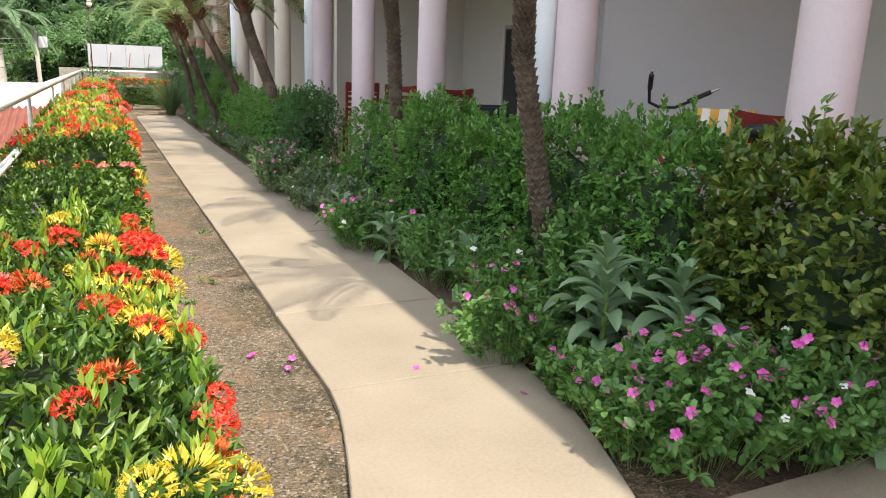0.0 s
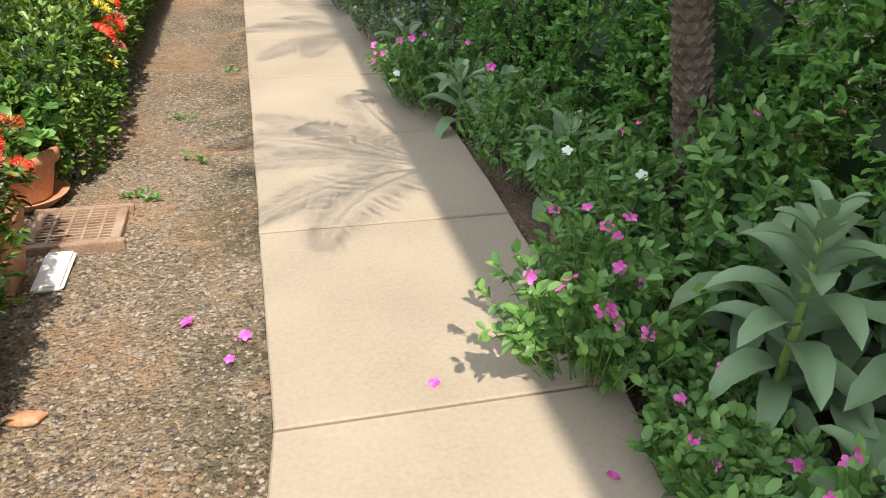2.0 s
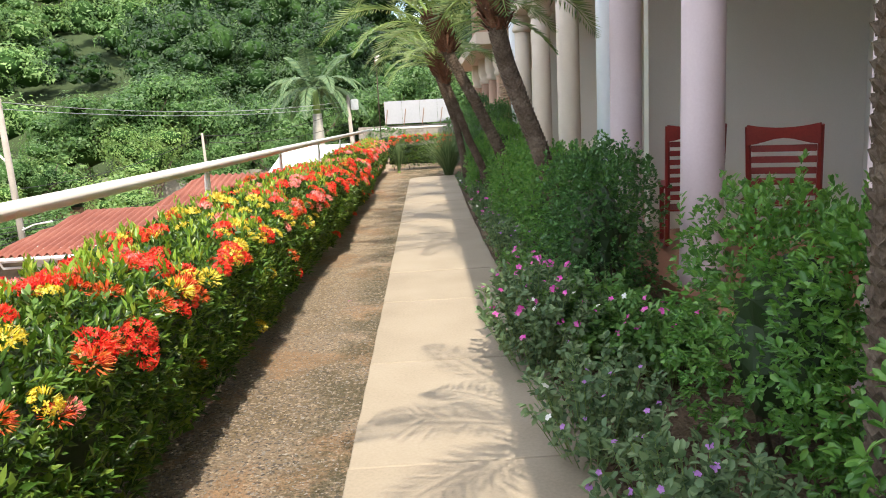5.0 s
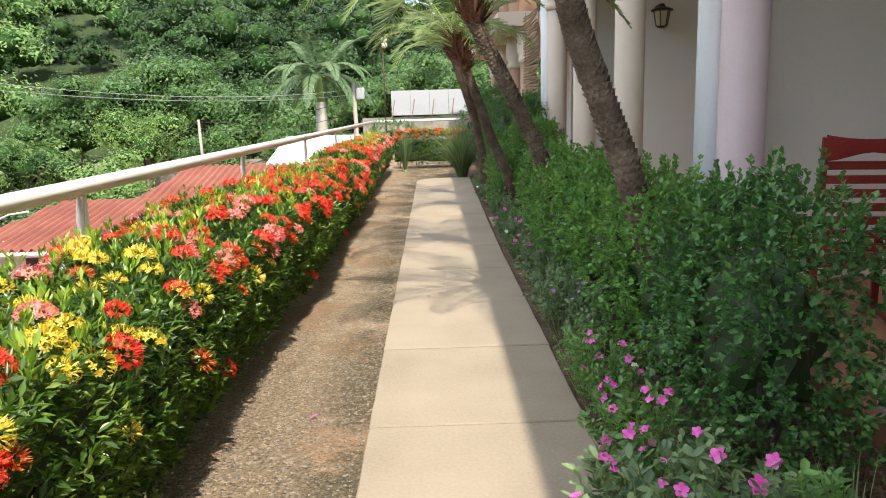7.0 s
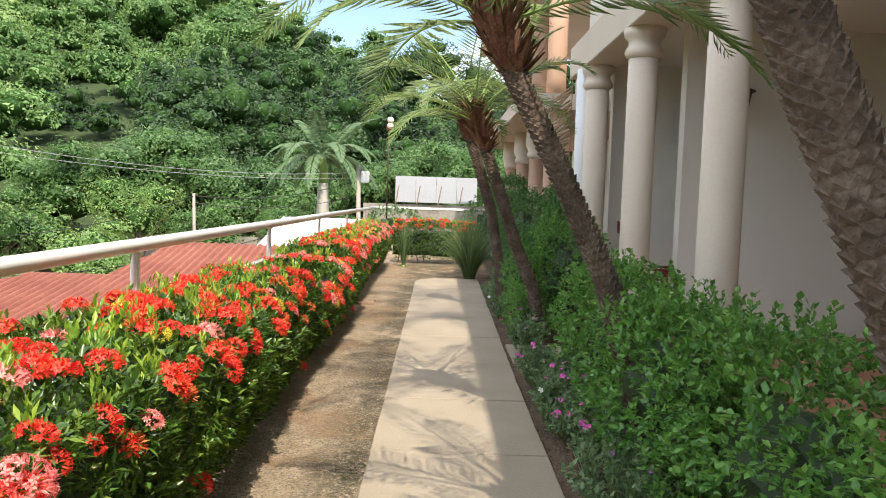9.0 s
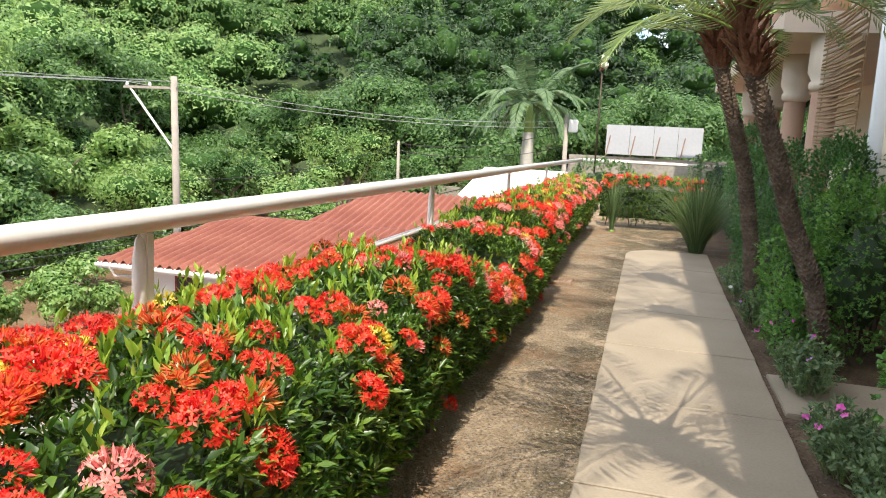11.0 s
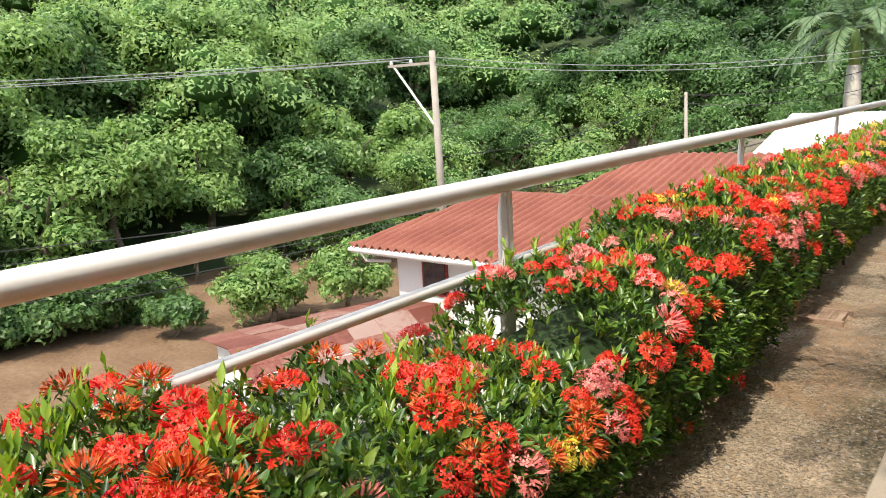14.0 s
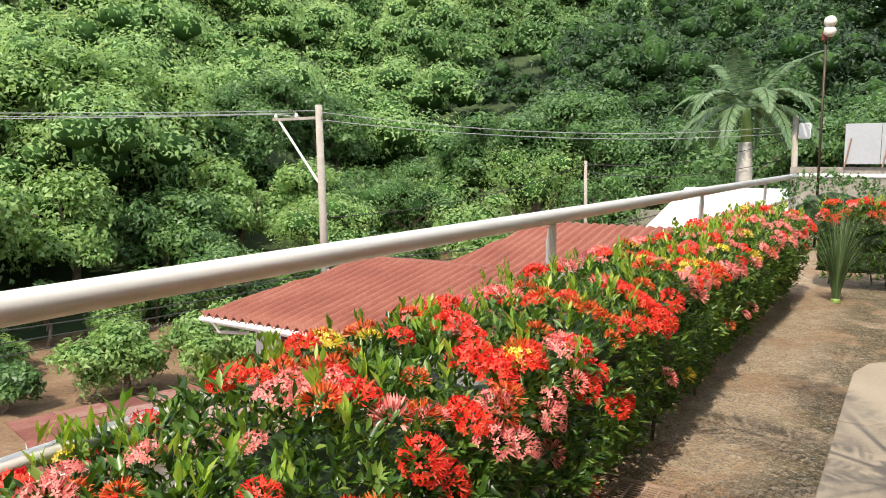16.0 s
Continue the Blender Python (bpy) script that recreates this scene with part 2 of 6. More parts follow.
M["bark"] = mat("tree_bark", [(0.06, 0.045, 0.03), (0.16, 0.12, 0.09), (0.24, 0.20, 0.15)], 0.95, 3, 20, 0.6)
M["royal_bark"] = mat("royal_palm_trunk", [(0.36, 0.33, 0.28), (0.50, 0.47, 0.42)], 0.85, 2, 12, 0.3, stretch=(1, 1, 5))
M["crownshaft"] = mat("green_crownshaft", [(0.16, 0.26, 0.06), (0.26, 0.36, 0.10)], 0.5, 2, 12, 0.1)
M["twig"] = mat("woody_stems", [(0.06, 0.045, 0.03), (0.13, 0.10, 0.07)], 0.95, 10, 60, 0.3)
M["wicker"] = mat("woven_cane", [(0.26, 0.17, 0.09), (0.40, 0.28, 0.17)], 0.85, 8, 60, 0.3)

M["ixora"] = leafmat("ixora_leaves", [(0.022, 0.055, 0.011), (0.048, 0.110, 0.018), (0.092, 0.185, 0.027), (0.20, 0.29, 0.05)], 0.33, 1.6, 0.30)
M["ixora_tip"] = leafmat("young_ixora_leaves", [(0.13, 0.26, 0.035), (0.24, 0.38, 0.05), (0.38, 0.46, 0.08)], 0.33, 1.6, 0.35)
# Near-black green: the shade inside hedges and shrubs, put into the colour.
M["ixora_core"] = leafmat("hedge_shade_core", [(0.012, 0.028, 0.008), (0.030, 0.060, 0.016)], 0.6, 6, 0)
M["shrub"] = leafmat("shrub_leaves", [(0.068, 0.18, 0.038), (0.125, 0.285, 0.058), (0.20, 0.38, 0.085)], 0.36, 1.5, 0.30)
M["shrub_dark"] = leafmat("dark_shrub_leaves", [(0.038, 0.115, 0.032), (0.070, 0.18, 0.046), (0.11, 0.24, 0.058)], 0.36, 1.5, 0.25)
M["shrub_yellow"] = leafmat("yellowing_shrub_leaves", [(0.045, 0.10, 0.015), (0.10, 0.17, 0.03), (0.17, 0.24, 0.045), (0.27, 0.27, 0.06)], 0.36, 2.5, 0.30, span=0.66)
M["vinca"] = leafmat("periwinkle_leaves", [(0.070, 0.165, 0.042), (0.125, 0.26, 0.068), (0.19, 0.35, 0.09)], 0.45, 3, 0.30)
M["lantana"] = leafmat("lantana_leaves", [(0.080, 0.145, 0.066), (0.14, 0.22, 0.10), (0.22, 0.30, 0.145)], 0.6, 3, 0.25)
M["sage"] = leafmat("grey_green_leaves", [(0.13, 0.22, 0.11), (0.19, 0.29, 0.155), (0.27, 0.36, 0.21)], 0.6, 3, 0.18, island=0.7)
M["frond"] = leafmat("palm_leaflets", [(0.08, 0.14, 0.045), (0.15, 0.22, 0.07), (0.24, 0.30, 0.11)], 0.4, 2, 0.35)
M["royal_frond"] = leafmat("royal_palm_leaflets", [(0.060, 0.12, 0.055), (0.12, 0.20, 0.09), (0.19, 0.26, 0.12)], 0.4, 0.6, 0.3)
M["grass"] = leafmat("grass_blades", [(0.06, 0.11, 0.04), (0.11, 0.18, 0.07), (0.20, 0.26, 0.12)], 0.5, 4, 0.3)
M["tree_a"] = leafmat("bright_tree_leaves", [(0.105, 0.205, 0.056), (0.21, 0.335, 0.10), (0.33, 0.455, 0.16)], 0.45, 0.16, 0.40, island=0.45)
M["tree_b"] = leafmat("deep_tree_leaves", [(0.050, 0.115, 0.036), (0.10, 0.195, 0.056), (0.175, 0.28, 0.09)], 0.45, 0.16, 0.36, island=0.45)
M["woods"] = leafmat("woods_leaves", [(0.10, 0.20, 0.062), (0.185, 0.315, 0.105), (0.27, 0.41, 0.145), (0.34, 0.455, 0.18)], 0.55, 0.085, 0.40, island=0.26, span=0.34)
# Dimmer leaf colours: slope shade painted in, along with deeper-coloured trees.
M["woods_dimmed"] = leafmat("dimmed_upper_woods_leaves", [(0.060, 0.125, 0.040), (0.11, 0.20, 0.065), (0.16, 0.27, 0.088), (0.22, 0.32, 0.11)], 0.55, 0.085, 0.36, island=0.24, span=0.36)
M["woods_shaded"] = leafmat("deep_shaded_woods_leaves", [(0.012, 0.030, 0.013), (0.023, 0.053, 0.019), (0.040, 0.084, 0.029), (0.072, 0.13, 0.044)], 0.6, 0.085, 0.28, island=0.3, span=0.36)
# Deep green that paints in the shade between a crown's leaves.
M["crown_core"] = leafmat("crown_shade_core", [(0.022, 0.055, 0.013), (0.048, 0.105, 0.025)], 0.85, 2, 0, 0.1)
M["petal_red"] = leafmat("red_petals", [(0.66, 0.025, 0.014), (0.80, 0.055, 0.024), (0.85, 0.12, 0.045)], 0.5, 9, 0.25)
M["petal_orange"] = leafmat("orange_bud_petals", [(0.45, 0.05, 0.015), (0.65, 0.13, 0.03), (0.70, 0.25, 0.06)], 0.5, 9, 0.25)
M["petal_pink"] = leafmat("coral_pink_petals", [(0.70, 0.16, 0.15), (0.80, 0.28, 0.25), (0.85, 0.40, 0.34)], 0.5, 9, 0.25)
M["petal_yellow"] = leafmat("yellow_petals", [(0.55, 0.42, 0.02), (0.68, 0.56, 0.06), (0.72, 0.64, 0.16)], 0.5, 9, 0.25)
M["petal_magenta"] = leafmat("magenta_petals", [(0.62, 0.06, 0.38), (0.75, 0.10, 0.48), (0.80, 0.22, 0.58)], 0.5, 9, 0.3)
M["petal_white"] = leafmat("white_petals", [(0.74, 0.74, 0.72), (0.82, 0.82, 0.80)], 0.5, 9, 0.3)
M["petal_violet"] = leafmat("violet_petals", [(0.38, 0.16, 0.50), (0.50, 0.25, 0.60)], 0.5, 9, 0.3)


# ---- building helpers ----
def link(name, me, material, parent=None, label=""):
    if material is not None:
        me.materials.append(material)
    ob = new(name, me)
    if parent is not None:
        ob.parent = parent
    if label:
        ob["label"] = label
    return ob


def part(name, bm, material, parent=None, label="", smooth=False):
    me = bpy.data.meshes.new(name)
    if smooth:
        for f in bm.faces:
            f.smooth = True
    bm.to_mesh(me)
    bm.free()
    return link(name, me, material, parent, label)


def thing(name, x, y, z, label, category, group="", kind=""):
    ob = new(name)
    ob.location = (x, y, z)
    ob.empty_display_size = 0.1
    return tagged(ob, label, category, group, kind)


def mesh_np(name, verts, faces, smooth=False):
    """A mesh from arrays: verts n x 3, faces m x k."""
    me = bpy.data.meshes.new(name)
    k = faces.shape[1]
    me.vertices.add(len(verts))
    me.vertices.foreach_set("co", np.ascontiguousarray(verts, dtype=np.float32).ravel())
    me.loops.add(faces.size)
    me.loops.foreach_set("vertex_index", np.ascontiguousarray(faces, dtype=np.int32).ravel())
    me.polygons.add(len(faces))
    me.polygons.foreach_set("loop_start", np.arange(0, faces.size, k, dtype=np.int32))
    me.update(calc_edges=True)
    return me


def unit(v):
    return v / np.maximum(np.linalg.norm(v, axis=-1, keepdims=True), 1e-9)


def leaf_arrays(c, d, up, ln, wd, fold=0.25, droop=0.0, round_leaf=False):
    """Leaves from their base c along d: folded diamonds, or six-cornered round ones."""
    n = len(c)
    d = unit(d)
    side = unit(np.cross(d, up))
    nor = np.cross(side, d)
    ln, wd = ln.reshape(-1, 1), wd.reshape(-1, 1)
    tip = c + d * ln - nor * ln * droop
    if round_leaf:
        r1 = c + d * ln * 0.30 + side * wd * 0.42 + nor * wd * fold
        r2 = c + d * ln * 0.75 + side * wd * 0.44 + nor * (wd * fold - ln * droop * 0.6)
        l1 = c + d * ln * 0.30 - side * wd * 0.42 + nor * wd * fold
        l2 = c + d * ln * 0.75 - side * wd * 0.44 + nor * (wd * fold - ln * droop * 0.6)
        v = np.stack([c, r1, r2, tip, l2, l1], 1).reshape(-1, 3)
        i = np.arange(n).reshape(-1, 1) * 6
        f = np.concatenate([i + np.array([[0, 1, 2, 3]]), i + np.array([[0, 3, 4, 5]])], 1).reshape(-1, 4)
        return v, f
    r = c + d * ln * 0.5 + side * wd * 0.5 + nor * (wd * fold - ln * droop * 0.25)
    q = c + d * ln * 0.5 - side * wd * 0.5 + nor * (wd * fold - ln * droop * 0.25)
    v = np.stack([c, r, tip, q], 1).reshape(-1, 3)
    i = np.arange(n).reshape(-1, 1) * 4
    f = np.concatenate([i + np.array([[0, 1, 2]]), i + np.array([[0, 2, 3]])], 1).reshape(-1, 3)
    return v, f


def join_arrays(items):
    vs, fs, o = [], [], 0
    for v, f in items:
        vs.append(v)
        fs.append(f + o)
        o += len(v)
    return np.concatenate(vs), np.concatenate(fs)


def wobble(p, size, seed):
    """A smooth uneven field between about -1 and 1."""
    g = np.random.default_rng(seed)
    s = np.zeros(len(p))
    for k in range(6):
        w = g.normal(size=3) / size * (1 + 0.5 * k)
        s += np.sin(p @ w * 2 + g.uniform(0, 6.28)) / (1 + 0.5 * k)
    return s / 2.6


def whorls(c, nrm, per, ln, wd, spread, seed, fold=0.25, droop=0.12, round_leaf=False):
    """Tufts of leaves: `per` leaves round each point c, splayed about the direction nrm."""
    g = np.random.default_rng(seed)
    n = len(c)
    cc = np.repeat(c, per, 0) + g.normal(size=(n * per, 3)) * ln * 0.18
    base = np.repeat(unit(nrm), per, 0)
    rnd = unit(g.normal(size=(n * per, 3)))
    d = unit(base + rnd * spread)
    up = unit(base * 0.4 + g.normal(size=d.shape) * 0.35 + np.array([0, 0, 0.8]))
    l = ln * g.uniform(0.65, 1.25, n * per)
    return leaf_arrays(cc, d, up, l, wd * l / ln * g.uniform(0.8, 1.2, n * per), fold, droop, round_leaf)


def super_points(n, centre, radii, power, seed, low=-1.0):
    """Points and normals on a rounded box (power 2: ellipsoid, higher: boxier)."""
    g = np.random.default_rng(seed)
    u = unit(g.normal(size=(n * 2, 3)))
    u = u[u[:, 2] > low][:n]
    r = (np.abs(u) ** power).sum(1) ** (-1 / power)
    q = u * r[:, None]
    nrm = unit(np.sign(q) * np.abs(q) ** (power - 1) / np.array(radii))
    return q * np.array(radii) + np.array(centre), nrm


def tube(points, radii, sides=8, close=True):
    """A bmesh tube through points with a radius at each."""
    bm = bmesh.new()
    rings = []
    pts = [Vector(p) for p in points]
    for i, p in enumerate(pts):
        t = (pts[min(i + 1, len(pts) - 1)] - pts[max(i - 1, 0)]).normalized()
        a = t.orthogonal().normalized() if abs(t.z) > 0.9 else t.cross(Vector((0, 0, 1))).normalized()
        b = t.cross(a)
        rings.append([bm.verts.new(p + (a * math.cos(k * math.tau / sides) + b * math.sin(k * math.tau / sides)) * radii[i]) for k in range(sides)])
    for u, w in zip(rings, rings[1:]):
        for k in range(sides):
            bm.faces.new((u[k], u[(k + 1) % sides], w[(k + 1) % sides], w[k]))
    if close:
        bm.faces.new(rings[0][::-1])
        bm.faces.new(rings[-1])
    bmesh.ops.recalc_face_normals(bm, faces=bm.faces)
    return bm


def box(x0, x1, y0, y1, z0, z1, bevel=0.0, bm=None):
    made = bm or bmesh.new()
    r = bmesh.ops.create_cube(made, size=1)
    for v in r["verts"]:
        v.co = ((x0 + x1) / 2 + v.co.x * (x1 - x0), (y0 + y1) / 2 + v.co.y * (y1 - y0), (z0 + z1) / 2 + v.co.z * (z1 - z0))
    if bevel:
        edges = list({e for v in r["verts"] for e in v.link_edges})
        bmesh.ops.bevel(made, geom=edges, offset=bevel, segments=2, affect="EDGES")
    return made


def lathe(profile, sides=20, x=0.0, y=0.0):
    """A turned shape from (radius, z) pairs."""
    bm = bmesh.new()
    rings = [[bm.verts.new((x + r * math.cos(k * math.tau / sides), y + r * math.sin(k * math.tau / sides), z)) for k in range(sides)] for r, z in profile]
    for u, w in zip(rings, rings[1:]):
        for k in range(sides):
            bm.faces.new((u[k], u[(k + 1) % sides], w[(k + 1) % sides], w[k]))
    bm.faces.new(rings[0][::-1])
    bm.faces.new(rings[-1])
    return bm


def structure(name, bm, material, label, category, smooth=False):
    return tagged(part(name, bm, material, None, "", smooth), label, category, "", "structure")

# ---- ground and terrace ----
def gravel_sheet():
    ys, xs = np.arange(-6, 32.01, 0.12), np.arange(-1.6, 2.45, 0.12)
    X, Y = np.meshgrid(xs, ys)
    p = np.stack([X.ravel(), Y.ravel(), np.zeros(X.size)], 1)
    p[:, 2] = -0.035 + 0.012 * wobble(p, 0.5, 3)
    k = len(xs)
    i = (np.arange(len(ys) - 1)[:, None] * k + np.arange(k - 1)[None]).ravel()
    return p, np.stack([i, i + 1, i + k + 1, i + k], 1)


v, f = gravel_sheet()
left = v[f[:, 0], 0] < 1.0
tagged(link("ground", mesh_np("ground", v, f[left]), M["gravel"]), "grey-brown gravel and bare earth beside the path", "gravel ground", "", "structure")
tagged(link("planting_bed", mesh_np("planting_bed", v, f[~left]), M["soil"]), "dark damp soil of the planting bed", "soil bed", "", "structure")
structure("retaining_wall", box(-1.85, -1.6, -8, 31, -6.6, -0.04), M["block_wall"], "weathered retaining wall under the terrace", "retaining wall")
structure("terrace_fill", box(-1.6, 9.0, -8, 40, -6.6, -0.12), M["soil"], "earth fill under the terrace", "ground")

# Loose stones on the gravel strip, one sheet of many.
g = np.random.default_rng(11)
n = 20000
px = np.concatenate([g.uniform(-1.0, -0.01, 18500), g.uniform(1.1, 1.5, 1500)])
py = -2.5 + 25.5 * g.random(n) ** 1.5
size = g.uniform(0.003, 0.0085, n) * np.where(g.random(n) < 0.03, 1.8, 1.0)
octa = np.array([[1, 0, 0], [0, 1, 0], [-1, 0, 0], [0, -1, 0], [0, 0, 0.45], [0, 0, -0.45]])
of = np.array([[0, 1, 4], [1, 2, 4], [2, 3, 4], [3, 0, 4]])
pv = octa[None] * (size[:, None, None] * g.uniform(0.6, 1.4, (n, 6, 1)))
ang = g.uniform(0, 6.28, n)
cs, sn = np.cos(ang)[:, None], np.sin(ang)[:, None]
pv = np.stack([pv[:, :, 0] * cs - pv[:, :, 1] * sn, pv[:, :, 0] * sn + pv[:, :, 1] * cs, pv[:, :, 2]], 2)
pv += np.stack([px, py, -0.033 + 0.012 * wobble(np.stack([px, py, px * 0], 1), 0.5, 3)], 1)[:, None]
pf = (np.arange(n)[:, None, None] * 6 + of[None]).reshape(-1, 3)
tagged(link("loose_stones", mesh_np("loose_stones", pv.reshape(-1, 3), pf), M["pebble"]), "small loose grey and tan stones on the ground", "gravel", "", "stuff")

# ---- concrete path ----
JOINTS = [-3.2, -2.0, -0.75, 0.5, 1.81, 3.0, 4.1, 5.32, 6.44, 7.85, 9.41, 10.6, 11.85, 13.0, 14.2, 15.45, 16.76, 18.1, 19.4, 20.9, 22.65]
path = thing("footpath", 0.5, 10, 0, "pale concrete slab path with narrow dark joints", "footpath", "", "structure")


def bend(y):
    return -0.22 * max(0.0, 1.8 - y) ** 1.4


def path_right(y):
    if y > 14.5:
        return 1.1 + 0.012 * (y - 14.5)
    return 1.10 + 0.04 * math.sin((y - 3) * 1.1) * (1 if 1.5 < y < 5 else 0)


for a, b in zip(JOINTS, JOINTS[1:]):
    bm = bmesh.new()
    steps = 6
    top = []
    for i in range(steps + 1):
        y = a + 0.006 + (b - a - 0.012) * i / steps
        sx = bend(y)
        rnd_end = 0.35 * max(0.0, (y - 22.1) / 0.55) ** 2 if b > 22 else 0
        top.append((bm.verts.new((sx + 0.008 + rnd_end + random.uniform(-1, 1) * 0.003, y, 0)), bm.verts.new((sx + path_right(y) + random.uniform(-1, 1) * 0.004, y, 0))))
    for u, w in zip(top, top[1:]):
        bm.faces.new((u[0], u[1], w[1], w[0]))
    r = bmesh.ops.extrude_face_region(bm, geom=bm.faces[:])
    for vv in [e for e in r["geom"] if isinstance(e, bmesh.types.BMVert)]:
        vv.co.z -= 0.09
    bmesh.ops.recalc_face_normals(bm, faces=bm.faces)
    rim = [e for e in bm.edges if all(abs(q.co.z) < 1e-4 for q in e.verts) and any(abs(fc.normal.z) < 0.5 for fc in e.link_faces)]
    bmesh.ops.bevel(bm, geom=rim, offset=0.006, segments=1, affect="EDGES")
    slab = part("slab", bm, M["concrete"], path)
    slab.matrix_parent_inverse = path.matrix_basis.inverted()
    slab.location.z = random.uniform(-0.004, 0.004)
for x0, x1, y0, y1 in ((1.16, 2.4, 15.62, 16.45), (0.95, 2.4, -0.55, 0.42)):
    slab = part("slab", box(x0, x1, y0, y1, -0.09, -0.006, 0.006), M["concrete"], path)
    slab.matrix_parent_inverse = path.matrix_basis.inverted()

# ---- railing ----
POSTS = [-4.5, -1.0, 2.55, 6.11, 9.78, 13.09, 16.65, 20.06, 23.6, 27.2, 30.3]
RX = -1.47
rail = thing("railing", RX, 10, 0, "white painted tubular steel handrail on flat posts", "railing")


def under(ob, top):
    ob.matrix_parent_inverse = top.matrix_basis.inverted()
    return ob


under(part("handrail", tube([(RX, -6, 1.203), (RX, 30.3, 1.203)], [0.043, 0.043], 20), M["white_metal"], rail, "", True), rail)
under(part("handrail", tube([(RX, 30.3, 1.203), (2.2, 30.3, 1.203)], [0.043, 0.043], 16), M["white_metal"], rail, "", True), rail)
under(part("lower_rail", tube([(RX - 0.01, -6, 0.82), (RX - 0.01, 30.3, 0.82)], [0.026, 0.026], 14), M["white_metal"], rail, "", True), rail)
for y in POSTS:
    bm = lathe([(0.040, -0.05), (0.038, 0.7), (0.032, 1.06), (0.018, 1.14), (0.004, 1.16)], 14, RX, y)
    for q in bm.verts:
        q.co.x = RX + (q.co.x - RX) * 0.6
    p = under(part("post", bm, M["white_metal"], rail, "", True), rail)
    under(part("fin_plate", box(RX - 0.016, RX + 0.016, y + 0.022, y + 0.062, -0.04, 1.16, 0.004), M["white_metal"], rail), rail)

# ---- building with a columned porch ----
structure("porch_floor", box(2.4, 5.6, -8, 40, -0.11, 0.06), M["terracotta_floor"], "terracotta floor of the covered porch", "porch floor")
structure("wall_back", box(5.6, 5.85, -8, 24, 0.06, 7.0), M["wall"], "cream rendered back wall of the porch", "wall")
structure("partition_1", box(3.05, 5.596, 4.02, 4.2, 0.06, 3.6), M["wall_skylit"], "pale rendered partition wall of the porch, tinted for bluish skylight", "wall")
structure("partition_2", box(3.05, 5.596, 11.92, 12.1, 0.06, 3.6), M["wall"], "cream rendered partition wall of the porch", "wall")
structure("partition_3", box(2.95, 5.596, 19.6, 19.78, 0.06, 3.6), M["wall"], "cream rendered partition wall of the porch", "wall")
structure("partition_4", box(3.2, 5.596, 17.12, 17.3, 0.06, 3.6), M["wall"], "cream rendered partition wall of the porch", "wall")
structure("ceiling", box(2.9, 5.596, -8, 20.4, 3.6, 3.8), M["wall"], "cream plastered porch ceiling", "ceiling")
structure("beam", box(2.42, 2.896, -8, 20.4, 3.5, 3.98, 0.01), M["cream"], "cream beam over the porch columns", "beam")
structure("upper_wall", box(2.7, 2.95, -8, 20.4, 3.98, 6.7), M["wall"], "cream upper storey wall", "wall")
structure("roof", box(1.46, 9.0, -8, 20.6, 6.6, 6.8, 0.02), M["red_roof"], "overhanging roof slab of the building", "roof")
structure("wall_behind", box(-1.4, 2.4, -8.2, -7.9, -0.1, 3.0), M["wall"], "plain cream wall closing the terrace", "wall")

COLS = [1.47, 3.80, 6.68, 9.17, 11.36, 14.45, 16.9, 19.25]
CX = 2.63


def column(y, material):
    top = thing("column", CX, y, -0.05, "round plastered porch column in faded paint", "column", "porch columns")
    part("shaft", lathe([(0.19, 0), (0.19, 0.22), (0.178, 0.26), (0.168, 0.5), (0.165, 3.22)], 28), material, top, "", True)
    part("capital", lathe([(0.166, 3.22), (0.20, 3.25), (0.215, 3.29), (0.20, 3.33), (0.175, 3.36), (0.175, 3.42), (0.22, 3.46), (0.235, 3.55)], 28), M["cream"], top, "cream moulded capital", True)
    return top


pinks = column(COLS[0], M["column"])
for y in COLS[1:5]:
    copy_thing(pinks, pose(CX, y, -0.05))
creams = column(COLS[5], M["cream"])
for y in COLS[6:]:
    copy_thing(creams, pose(CX, y, -0.05))
for y in (3.80, 11.36, 19.25):
    top = thing("pilaster", CX - 0.16, y + 0.22, -0.05, "white half-round pilaster beside a porch column", "pilaster", "white pilasters")
    part("shaft", lathe([(0.10, 0), (0.10, 3.55)], 24), M["pipe"], top, "", True)
    part("backing", box(0.02, 0.34, -0.03, 0.16, 0, 3.55, 0.008), M["wall"], top, "cream rendered backing")

# windows and doors of the porch
for k, (y0, y1, z0, z1) in enumerate(((4.9, 6.1, 0.07, 2.3), (8.9, 10.25, 0.07, 2.35), (13.2, 14.6, 0.07, 2.3), (0.6, 2.0, 0.07, 2.3))):
    top = thing("door_%d" % (k + 1), 5.59, (y0 + y1) / 2, z0, "dark glazed door with a pale frame in the back wall", "glass door", "", "structure")
    hw, h = (y1 - y0) / 2, z1 - z0
    part("pane", box(-0.025, -0.005, -hw + 0.06, hw - 0.06, 0.05, h - 0.06), M["dark_glass"], top, "dark glass pane")
    for a, b in ((-hw, -hw + 0.07), (hw - 0.07, hw), (-0.03, 0.03)):
        part("frame", box(-0.06, -0.028, a, b, 0, h), M["white_metal"], top)
    part("frame", box(-0.06, -0.028, -hw, hw, h + 0.002, h + 0.07), M["white_metal"], top)


